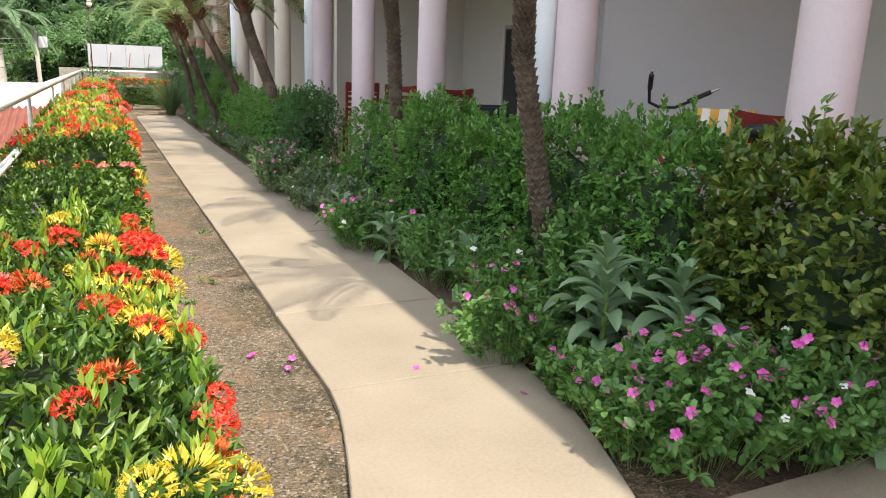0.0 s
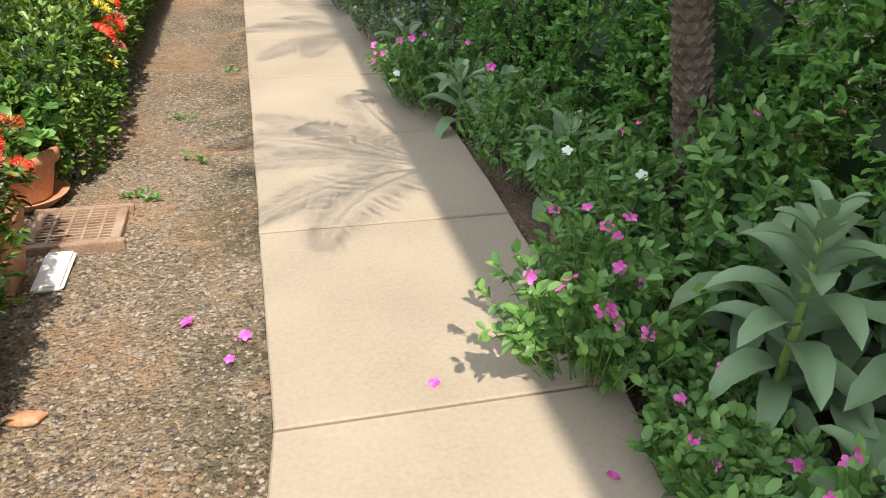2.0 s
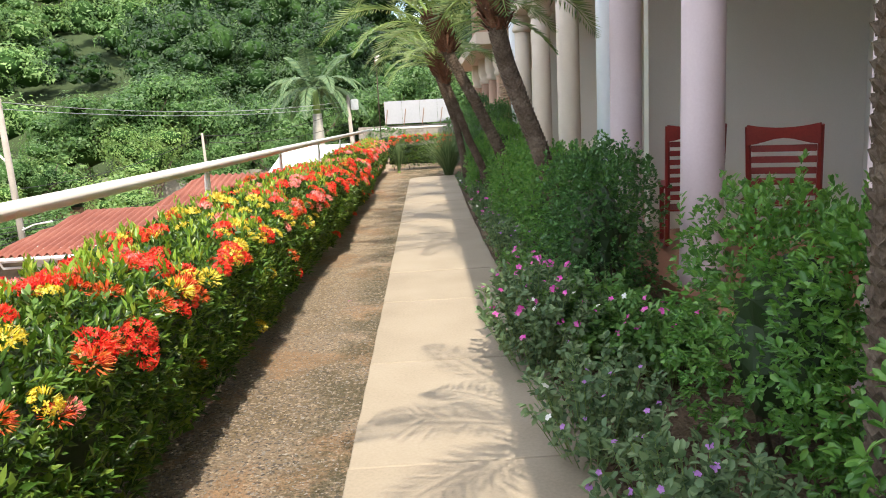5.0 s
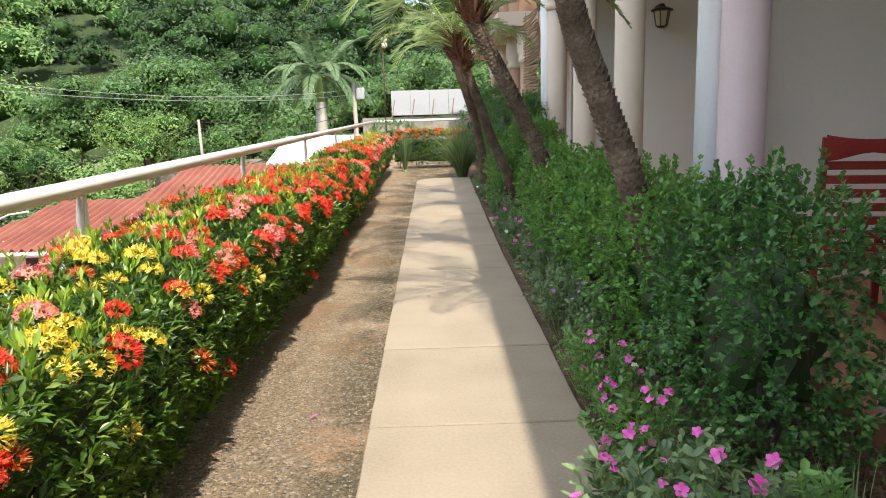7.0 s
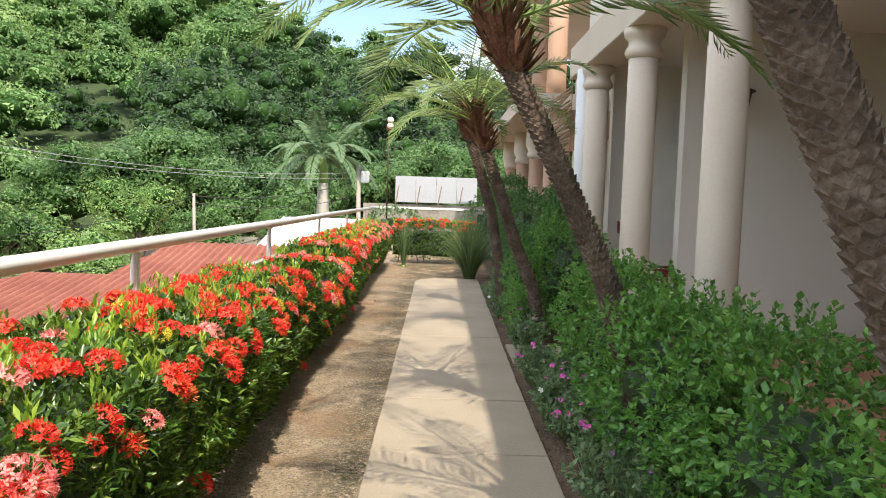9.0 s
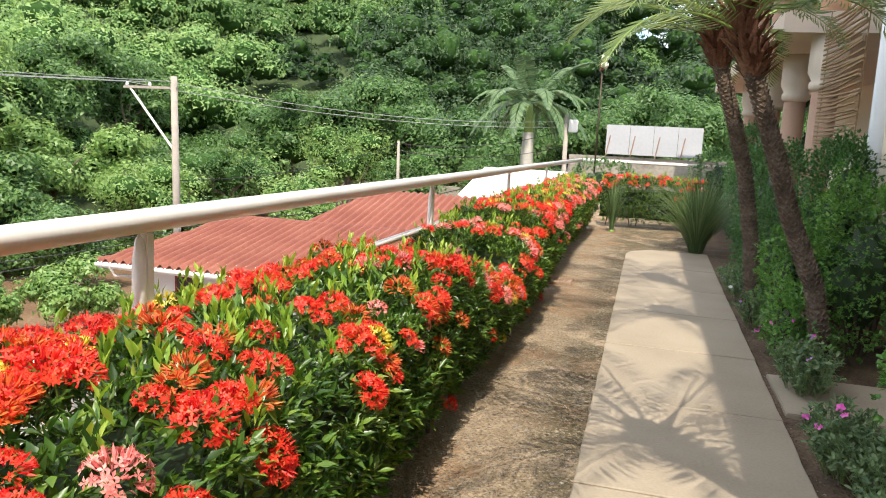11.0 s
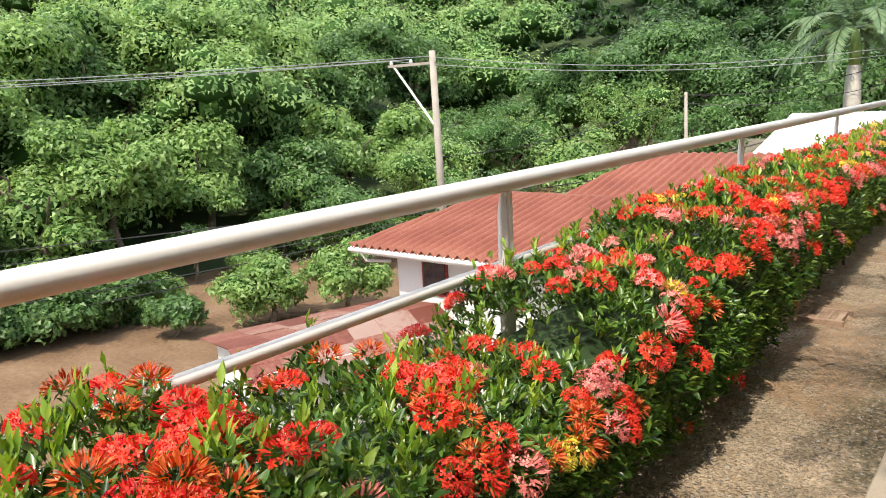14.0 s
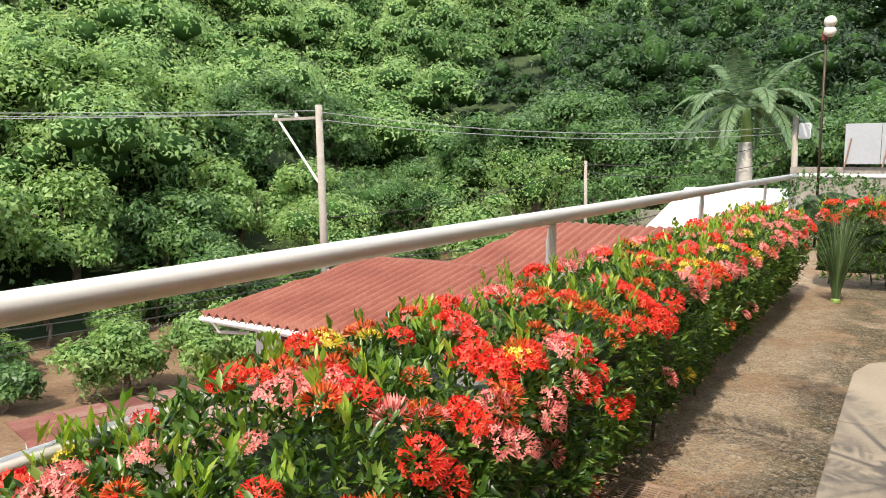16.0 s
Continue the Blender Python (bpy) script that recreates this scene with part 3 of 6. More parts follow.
def lantern(x, y, z, hang):
    top = thing("lantern", x, y, z, "bronze framed lantern with amber glass panes", "lantern")
    part("glass", lathe([(0.075, -0.14), (0.115, 0.06)], 6), M["lamp_glass"], top, "amber glass")
    for k in range(6):
        a = k * math.tau / 6
        part("bar", tube([(0.078 * math.cos(a), 0.078 * math.sin(a), -0.15), (0.12 * math.cos(a), 0.12 * math.sin(a), 0.07)], [0.008, 0.008], 6), M["bronze"], top)
    part("cap", lathe([(0.16, 0.07), (0.15, 0.09), (0.05, 0.13), (0.03, 0.17)], 12), M["bronze"], top)
    part("base", lathe([(0.05, -0.17), (0.085, -0.145)], 6), M["bronze"], top)
    if hang:
        part("stem", tube([(0, 0, 0.17), (0, 0, hang)], [0.012, 0.012], 8), M["bronze"], top)
    else:
        part("bracket", box(-0.05, 0.05, 0.0, 0.20, 0.10, 0.16, 0.01), M["bronze"], top)
    return top


lantern(3.75, 16.92, 2.78, 0)
lantern(3.17, 14.04, 3.35, 0.25)

# far annexe of the building: tan columns and a balcony
structure("annexe_floor", box(1.9, 5.6, 22.6, 34, 3.3, 3.6), M["cream"], "cream floor slab of the annexe balcony", "balcony slab")
structure("annexe_wall", box(5.0, 5.25, 22.6, 34, 0, 6.6), M["wall"], "cream annexe wall", "wall")
structure("annexe_roof", box(1.7, 5.6, 22.4, 34.4, 6.5, 6.7), M["cream"], "cream annexe roof slab", "roof")
for y in (22.9, 25.2, 27.8, 31.0):
    for z in (0.0, 3.6):
        top = thing("column", 2.6, y, z, "tan plastered annexe column with a moulded capital", "column", "annexe columns")
        part("shaft", lathe([(0.2, 0), (0.19, 0.3), (0.18, 2.5)], 20), M["tan"], top, "", True)
        part("capital", lathe([(0.18, 2.5), (0.23, 2.55), (0.23, 2.62), (0.2, 2.66), (0.26, 2.78), (0.26, 2.9 if z else 3.3)], 20), M["cream"], top, "", True)
screen = thing("cane_screen", 2.45, 21.6, 1.6, "woven cane screen hung between porch columns", "screen")
for k in range(34):
    z = k * 0.055
    part("cane", tube([(0.02 * math.sin(k), -1.2, z + 0.03 * math.sin(k * 1.7)), (0.02 * math.sin(k * 2.1), 0.0, z - 0.02), (0.0, 0.9, z + 0.02 * math.sin(k))], [0.016, 0.018, 0.016], 5), M["wicker"], screen)
for y in (-1.15, 0.85):
    part("cord", tube([(0.03, y, 0), (0.03, y, 1.95)], [0.008, 0.008], 5), M["wicker"], screen)

# ---- white sheet wall past the end of the terrace ----
structure("boundary_wall", box(-2.6, 3.0, 38.0, 38.2, -6, 1.25), M["block_wall"], "grey weathered boundary wall", "boundary wall")
panel = thing("sheet_panel", 0.3, 37.9, 1.25, "pale corrugated sheet screen on thin leaning poles", "sheet screen")
for k in range(4):
    x0 = -1.62 + k * 0.82
    part("sheet", box(x0, x0 + 0.81, -0.012, 0.012, 0.08, 1.12, 0.004), M["sheet_panel"], panel)
for x in (-1.6, -0.75, 0.1, 0.95):
    part("pole", tube([(x, -0.10, 0.0), (x + 0.12, -0.03, 0.75)], [0.02, 0.02], 6), M["iron"], panel)
part("top_bar", box(-1.66, 1.70, 0.016, 0.05, 1.0, 1.04), M["iron"], panel)

lampost = thing("floodlight_post", -1.12, 30.25, -0.03, "thin grey post with two round floodlights", "lamp post")
part("pole", tube([(0, 0, 0), (0, 0, 3.68)], [0.024, 0.020], 10), M["bronze"], lampost, "", True)
for z, s in ((3.64, 1), (3.80, 1)):
    h = part("lamp_head", lathe([(0.03, -0.05), (0.09, -0.04), (0.10, 0.03), (0.06, 0.08)], 14), M["white_cloth"], lampost, "off-white lamp head", True)
    h.location, h.rotation_euler = (0.05, -0.04, z), (0.9, 0, 0.4)
part("junction_box", box(-0.07, 0.03, -0.04, 0.04, 3.50, 3.66, 0.01), M["rust_roof"], lampost, "reddish junction box")

# ---- valley below ----
def crest(theta):
    """Elevation of the wooded skyline, in degrees, by bearing left of straight ahead."""
    return np.interp(theta, [-40, 0, 3, 9, 18, 26, 42, 58, 70, 80, 110], [6.6, 7.6, 8.4, 9.8, 12.4, 15.3, 17.5, 14.8, 10.3, 8.5, 7.5])


def hill_z(x, y):
    ax, ay = x - 0.4, y - 10.0
    dist = np.hypot(ax, ay)
    theta = np.degrees(np.arctan2(-ax, ay))
    d = np.maximum(-(x + 29.0), (y - 60.0))
    d = np.where((x > -29) & (y < 60), np.minimum(0, d), d)
    z = -6.3 + 0.40 * np.clip(d, 0, None) ** 1.02
    cap = 1.5 + np.tan(np.radians(crest(theta))) * dist - 2.5
    over = np.maximum(0, z - cap)
    return np.where(z > cap, cap - 0.25 * over, z)


gx = np.concatenate([np.linspace(-1500, -230, 12), np.arange(-220, -1.7, 5.0), [-1.7], np.linspace(20, 1500, 16)])
gy = np.concatenate([np.linspace(-1500, -130, 10), np.arange(-120, 260, 5.0), np.linspace(270, 1500, 12)])
X, Y = np.meshgrid(gx, gy)
Z = hill_z(X.ravel(), Y.ravel())
far = np.hypot(X.ravel(), Y.ravel()) > 290
Z = np.where(far, np.minimum(Z, 8), Z)
Z = np.where((X.ravel() > 60) & (Y.ravel() < 45), -6.3, Z)
k = len(gx)
i = (np.arange(len(gy) - 1)[:, None] * k + np.arange(k - 1)[None]).ravel()
hv, hf = np.stack([X.ravel(), Y.ravel(), Z], 1), np.stack([i, i + 1, i + k + 1, i + k], 1)
low = (hv[hf[:, 0], 2] < -5.0) & (hv[hf[:, 2], 2] < -4.0)
hob = link("terrain", mesh_np("terrain", hv, hf), M["hill"])
hob.data.materials.append(M["dirt"])
hob.data.polygons.foreach_set("material_index", low.astype(np.int32))
tagged(hob, "wooded hillside and bare earth of the valley", "hillside", "", "structure")


def crown_leaves(c, rad, n, ln, seed, power=2.2, low=-0.35):
    """One tree crown: boughs spread over a dome, each covered in leaf sprays."""
    g = np.random.default_rng(seed)
    lobes = 13
    c, rad = np.array(c), np.array(rad)
    u = g.normal(size=(lobes, 3))
    u[:, 2] = np.abs(u[:, 2]) * (1.1 if low > -0.5 else 1.5) - (0.55 if low > -0.5 else 0.95)
    u = unit(u)
    spots = [(c + q * rad * g.uniform(0.40, 0.80), rad * g.uniform(0.24, 0.46) * np.array([1, 1, 0.78])) for q in u] + [(c, rad * 0.52)]
    share = np.array([r[0] ** 2 for o, r in spots])
    share /= share.sum()
    vs = []
    for q, (o, r) in enumerate(spots):
        p, nr = super_points(int(n * share[q] * 1.5), o, r, power, seed * 31 + q, low)
        p = p + nr * (wobble(p, r[0] * 0.26, seed + q)[:, None] * r[0] * 0.34 - g.random((len(p), 1)) ** 1.5 * ln * 2.4)
        # nothing grows inside the neighbouring boughs
        free = np.ones(len(p), bool)
        for k, (o2, r2) in enumerate(spots):
            if k != q:
                free &= (((p - o2) / r2) ** 2).sum(1) > 0.50
        p, nr = p[free], nr[free]
        if not len(p):
            continue
        d = unit(np.cross(nr, g.normal(size=p.shape)) + nr * 0.35 + np.array([0, 0, -0.15]))
        up = unit(nr * 0.9 + np.array([0, -0.2, 0.8]) + g.normal(size=p.shape) * 0.45)
        b = unit(np.cross(up, d))
        l = (ln * g.uniform(0.5, 1.4, len(p)))[:, None]
        w = l * g.uniform(0.26, 0.42, (len(p), 1))
        v = np.stack([p - b * w, p + b * w * 0.8 + d * l * 0.25, p + d * l - up * l * 0.2], 1).reshape(-1, 3)
        vs.append((v, np.arange(len(p) * 3).reshape(-1, 3)))
    return join_arrays(vs), spots


ico = bmesh.new()
bmesh.ops.create_icosphere(ico, subdivisions=1, radius=1)
ico.verts.ensure_lookup_table()
ICO_V, ICO_F = np.array([q.co[:] for q in ico.verts]), np.array([[q.index for q in fc.verts] for fc in ico.faces])
ico.free()


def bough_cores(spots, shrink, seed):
    """Dense inner growth as solid lumps, coloured dark for the shade in each bough."""
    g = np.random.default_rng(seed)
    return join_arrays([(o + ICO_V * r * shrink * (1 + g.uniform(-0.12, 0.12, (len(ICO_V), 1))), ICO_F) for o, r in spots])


# far woods: thousands of sprays over the slope
g = np.random.default_rng(21)
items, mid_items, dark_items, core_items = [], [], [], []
cand = []
for a in np.arange(-14, 102, 1.0):
    rr = 36.0
    while rr < 260:
        step = 4.0 + 0.028 * rr
        th = radians(a + g.uniform(-0.5, 0.5) * 2)
        dd = rr + g.uniform(-0.5, 0.5) * step
        cand.append((0.4 - math.sin(th) * dd, 10 + math.cos(th) * dd, dd))
        rr += step
cand = np.array(cand)
keep = (np.maximum(-(cand[:, 0] + 33.0), cand[:, 1] - 64.0) > 0)
cand = cand[keep]
# thin out along each ring so that the crowns stand at about their own width
cand = cand[g.random(len(cand)) < np.clip(cand[:, 2] * np.radians(1.0) / (2.8 + 0.010 * cand[:, 2]), 0.15, 1)]
cz = hill_z(cand[:, 0], cand[:, 1])
rise = -6.3 + 0.40 * np.clip(np.maximum(-(cand[:, 0] + 29.0), cand[:, 1] - 60.0), 0, None) ** 1.02
vis = rise - cz < 9
for q, ((x, y, dd), z, ok) in enumerate(zip(cand, cz, vis)):
    if not ok:
        continue
    s = (2.2 + 4.2 * g.random() ** 1.6) * (1 + 0.25 * (dd > 110))
    lv, spots = crown_leaves((x, y, z + s * g.uniform(0.25, 1.25)), (s, s, s * g.uniform(0.75, 1.1)), int(np.clip(92000 / dd, 620, 2050) * (s / 3.4) ** 1.3), 0.15 + dd * 0.0032, 1000 + q)
    # leaf colour by bearing and distance carries the sunlit and shaded slope
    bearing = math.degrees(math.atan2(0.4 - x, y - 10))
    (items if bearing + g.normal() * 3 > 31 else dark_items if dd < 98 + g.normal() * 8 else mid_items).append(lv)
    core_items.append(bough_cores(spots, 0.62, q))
for name, it, mt, lb in (("far_woods", items, "woods", "dense green tropical woods covering the hillside"), ("far_woods", mid_items, "woods_dimmed", "green woods on the upper slope of the hill"), ("far_woods", dark_items, "woods_shaded", "darker broadleaved woods at the foot of the hill, shade in their leaf colour")):
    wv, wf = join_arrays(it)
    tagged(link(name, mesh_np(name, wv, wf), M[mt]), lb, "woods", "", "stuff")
# cores whose dark colour makes the shaded gaps in the hillside crowns
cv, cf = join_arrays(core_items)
tagged(link("far_undergrowth", mesh_np("far_undergrowth", cv, cf), M["crown_core"]), "inner growth of the hillside woods, coloured dark for its shade", "woods", "", "stuff")


def limb(a, b, r0, r1, bendy, seed):
    g = np.random.default_rng(seed)
    pts, rad = [], []
    for t in np.linspace(0, 1, 6):
        pts.append(np.array(a) * (1 - t) + np.array(b) * t + g.normal(size=3) * bendy * math.sin(t * math.pi))
        rad.append(r0 * (1 - t) + r1 * t)
    return tube(pts, rad, 7)


def tree(x, y, z, height, rad, material, seed, n=3200, ln=0.34, low=-0.5):
    top = thing("tree", x, y, z, "leafy broad tropical tree with a dense green crown" if material is M["tree_b"] else "bright green leafy tree at the edge of the woods", "tree", "trees below the terrace")
    g = np.random.default_rng(seed)
    part("trunk", limb((0, 0, -0.3), (0.2, 0.1, height * 0.6), rad * 0.07, rad * 0.035, 0.1, seed), M["bark"], top)
    for q in range(4):
        a = g.uniform(0, 6.28)
        part("limb", limb((0.05, 0.05, height * g.uniform(0.3, 0.5)), (math.cos(a) * rad * 0.6, math.sin(a) * rad * 0.6, height * g.uniform(0.65, 0.85)), rad * 0.03, rad * 0.01, 0.15, seed + q), M["bark"], top)
    (v, f), spots = crown_leaves((0, 0, height - rad * 0.75), (rad, rad, rad * 0.85), n, ln, seed, 2.2, low)
    link("crown", mesh_np("crown", v, f), material, top)
    # dark lumps that stand in for shade inside the crown
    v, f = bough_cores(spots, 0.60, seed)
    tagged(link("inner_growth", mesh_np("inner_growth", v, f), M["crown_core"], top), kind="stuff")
    return top


# row of trees along the far side of the dirt road, then behind the houses
g = np.random.default_rng(5)
spots = []
for y in np.arange(-2, 62, 4.6):
    spots.append((-32.0 + g.uniform(-1.2, 1.2), y + g.uniform(-1, 1), g.uniform(5.5, 8.0), g.uniform(3.0, 3.9)))
for y in np.arange(0, 62, 4.4):
    spots.append((-38.0 + g.uniform(-1.2, 1.2), y + g.uniform(-1, 1), g.uniform(8.5, 11.0), g.uniform(3.6, 4.6)))
for x in np.arange(-28, 8, 5.0):
    spots.append((x + g.uniform(-1, 1), 64 + g.uniform(-1.5, 1.5), g.uniform(8.5, 12.0), g.uniform(3.8, 4.8)))
for q, (x, y, h, r) in enumerate(spots):
    tree(x, y, float(hill_z(np.array([x]), np.array([y]))[0]), h, r, M["tree_a"] if q % 4 != 1 and y < 50 else M["tree_b"], 300 + q, 7600, 0.27, -0.7)
for q, y in enumerate(np.arange(3, 58, 2.6)):
    tree((-28.6 if y > 31 or y < 14 else -26.9) + g.uniform(-0.8, 0.8), y, -6.3, g.uniform(1.6, 3.4), g.uniform(1.3, 1.9), M["tree_b" if q % 2 else "tree_a"], 500 + q, 2600, 0.20, -0.95)
# lower growth by the road and behind the roofs
for q, (x, y, h, r, m) in enumerate(((-21.4, 30.0, 2.9, 1.9, "tree_a"), (-19.6, 32.2, 3.0, 1.7, "tree_a"), (-23.2, 27.0, 1.8, 1.1, "tree_b"), (-24.5, 37.0, 4.6, 2.6, "tree_b"), (-20.5, 42.0, 5.2, 2.8, "tree_b"),
                                     (-17.0, 47.0, 6.2, 3.0, "tree_a"), (-14.5, 55.0, 7.0, 3.2, "tree_b"), (-10.0, 57.0, 7.0, 3.2, "tree_b"), (-25.5, 45.0, 6.5, 3.4, "tree_a"), (-26.0, 53.0, 7.5, 3.6, "tree_b"),
                                     (-20.0, 58.0, 8.5, 3.6, "tree_a"), (-27.0, 15.5, 4.2, 2.6, "tree_a"), (-28.0, 11.0, 5.2, 3.0, "tree_b"), (-27.4, 20.0, 3.4, 2.0, "tree_b"), (-26.9, 22.4, 2.8, 1.9, "tree_b"), (-26.7, 24.8, 2.9, 1.9, "tree_b"), (-26.4, 27.2, 2.6, 1.8, "tree_b"))):
    tree(x, y, -6.3, h, r, M[m], 700 + q, 6000, 0.18, -0.9)


# ---- red corrugated roofs ----
def corrugated(x0, x1, y0, z0, y1, z1, left_in=0.0, pitch=0.30, amp=0.075, thick=0.03):
    """A sheet roof whose waves run up the slope from the eave (y0, z0) to the ridge (y1, z1)."""
    xs = np.arange(x0, x1 + 0.001, pitch / 6)
    ts = np.linspace(0, 1, 7)
    T, Xg = np.meshgrid(ts, xs, indexing="ij")
    xx = np.maximum(Xg, x0 + left_in * T)
    zz = z0 + (z1 - z0) * T + amp * np.sin(xx / pitch * math.tau) + 0.012 * ((T * 6).astype(int) % 2)
    top = np.stack([xx.ravel(), (y0 + (y1 - y0) * T).ravel(), zz.ravel()], 1)
    bot = top - np.array([0, 0, thick])
    k, n = len(xs), top.shape[0]
    i = (np.arange(6)[:, None] * k + np.arange(k - 1)[None]).ravel()
    up = np.stack([i, i + 1, i + k + 1, i + k], 1)
    dn = up[:, ::-1] + n
    e = np.arange(k - 1)
    fr = np.stack([e + n, e + n + 1, e + 1, e], 1)
    return np.concatenate([top, bot]), np.concatenate([up, dn, fr])


def house(x0, x1, y0, z0, y1, z1, left_in, ground):
    top = thing("house", x0, y0, ground, "small whitewashed house under a red corrugated roof", "house", "houses below the terrace")
    v, f = corrugated(x0, x1, y0, z0, y1, z1, left_in)
    under(link("roof", mesh_np("roof", v, f), M["red_roof"], top, "red corrugated sheet roof"), top)
    v, f = corrugated(x0, x1, 2 * y1 - y0, z0, y1, z1, left_in)
    under(link("roof", mesh_np("roof", v, f), M["red_roof"], top), top)
    under(part("fascia", box(x0 + 0.02, x1, y0 + 0.02, y0 + 0.07, z0 - 0.22, z0 - 0.05), M["white_wall"], top, "white fascia board"), top)
    under(part("gutter", tube([(x0 + 0.02, y0 - 0.03, z0 - 0.12), (x1, y0 - 0.03, z0 - 0.10)], [0.055, 0.055], 8), M["white_wall"], top, "white gutter"), top)
    under(part("downpipe", tube([(x0 + 0.5, y0 - 0.03, z0 - 0.15), (x0 + 0.55, y0 + 0.1, z0 - 0.42), (x0 + 1.05, y0 + 0.6, z0 - 0.5)], [0.045] * 3, 8), M["white_wall"], top), top)
    under(part("wall", box(x0 + 1.15, x1, y0 + 0.75, y0 + 0.95, ground, z0 + 0.1), M["white_wall"], top), top)
    under(part("wall", box(x0 + 1.15, x0 + 1.35, y0 + 0.954, 2 * y1 - y0 - 0.9, ground, z0 + 0.15), M["white_wall"], top), top)
    for wx in (x0 + 2.1, x0 + 4.6):
        w = under(part("window", box(wx, wx + 0.9, y0 + 0.70, y0 + 0.746, z0 - 1.35, z0 - 0.35), M["red_wood"], top, "brown timber window frame"), top)
        under(part("pane", box(wx + 0.07, wx + 0.83, y0 + 0.68, y0 + 0.698, z0 - 1.28, z0 - 0.42), M["dark_glass"], top), top)
    return top


house(-14.65, -2.2, 27.95, -2.32, 33.3, -1.46, 1.1, -6.3)
house(-11.3, -2.0, 33.3, -1.72, 38.4, -0.62, 1.0, -6.3)
white = thing("white_shed", -8.4, 44.7, -6.3, "long shed under a white metal roof", "shed")
bm = bmesh.new()
ro = [bm.verts.new(p) for p in ((-8.7, 43.6, -1.55), (1.0, 43.6, -1.55), (1.0, 47.2, 0.28), (-7.75, 47.2, 0.28))]
bm.faces.new(ro)
r = bmesh.ops.extrude_face_region(bm, geom=bm.faces[:])
for q in r["geom"]:
    if isinstance(q, bmesh.types.BMVert):
        q.co.z -= 0.08
bmesh.ops.recalc_face_normals(bm, faces=bm.faces)
under(part("roof", bm, M["white_roof"], white, "white metal roof"), white)
for k in range(9):
    x = -8.3 + k * 1.05
    under(part("seam", tube([(x, 43.62, -1.53), (x + 0.9 - 0.09 * k, 47.18, 0.30)], [0.02, 0.02], 5), M["white_roof"], white), white)
under(part("wall", box(-8.0, 0.8, 44.4, 46.9, -6.3, -1.3), M["white_wall"], white), white)

# rusty shed by the road
shed = thing("shed", -14.3, 23.6, -6.3, "small white shed under patched rusty sheet roofing", "shed")
ridge0, ridge1 = Vector((-13.5, 22.95, -3.72)), Vector((-11.75, 28.2, -3.72))
along = (ridge1 - ridge0).normalized()
across = Vector((along.y, -along.x, 0))
for side, drop, reach in ((-1, 0.40, 2.65), (1, 0.52, 1.25)):
    for row in range(2):
        for k in range(6):
            a, b = k / 6 - 0.004, (k + 1) / 6 + 0.012
            o0, o1 = row / 2 * reach, (row + 1) / 2 * reach + 0.04
            bm = bmesh.new()
            pts = []
            for t, o in ((a, o0), (b, o0), (b, o1), (a, o1)):
                q = ridge0 + along * (ridge1 - ridge0).length * t + across * side * o
                q.z -= drop * o / reach + 0.012 * ((k + row) % 2) - 0.006 * row
                pts.append(bm.verts.new(q))
            bm.faces.new(pts)
            r = bmesh.ops.extrude_face_region(bm, geom=bm.faces[:])
            for q in r["geom"]:
                if isinstance(q, bmesh.types.BMVert):
                    q.co.z -= 0.02
            bmesh.ops.recalc_face_normals(bm, faces=bm.faces)
            under(part("sheet", bm, M["rust_roof"], shed), shed)
for off, name in ((-2.3, "wall"), (0.95, "wall")):
    bm = box(-0.08, 0.08, 0.35, 5.2, -6.3, -4.14)
    bmesh.ops.transform(bm, matrix=Matrix.Translation((ridge0 + across * off) * 1.0 - Vector((0, 0, ridge0.z))) @ Matrix.Rotation(math.atan2(along.y, along.x) - math.pi / 2, 4, "Z"), verts=bm.verts)
    under(part(name, bm, M["white_wall"], shed), shed)
for yy in (0.35, 5.1):
    bm = box(-2.21, 0.86, yy - 0.08, yy + 0.08, -6.3, -4.12)
    bmesh.ops.transform(bm, matrix=Matrix.Translation(Vector((ridge0.x, ridge0.y, 0))) @ Matrix.Rotation(math.atan2(along.y, along.x) - math.pi / 2, 4, "Z"), verts=bm.verts)
    under(part("wall", bm, M["white_wall"], shed, "whitewashed end wall"), shed)
structure("garden_wall", box(-20.0, -14.6, 19.2, 19.4, -6.3, -5.7), M["white_wall"], "low white garden wall by the road", "wall")
structure("road_wall", box(-24, -5, 59.0, 59.3, -6.3, -1.6), M["block_wall"], "old stained concrete wall behind the houses", "wall")

hillhouse = thing("hill_house", -165, 78, 30, "white house among the trees on the hill", "house")
under(part("wall", box(-169, -160, 75, 82, 22, 39), M["white_wall"], hillhouse), hillhouse)
under(part("roof", box(-170, -159, 74, 83, 39, 39.5, 0.1), M["red_roof"], hillhouse), hillhouse)


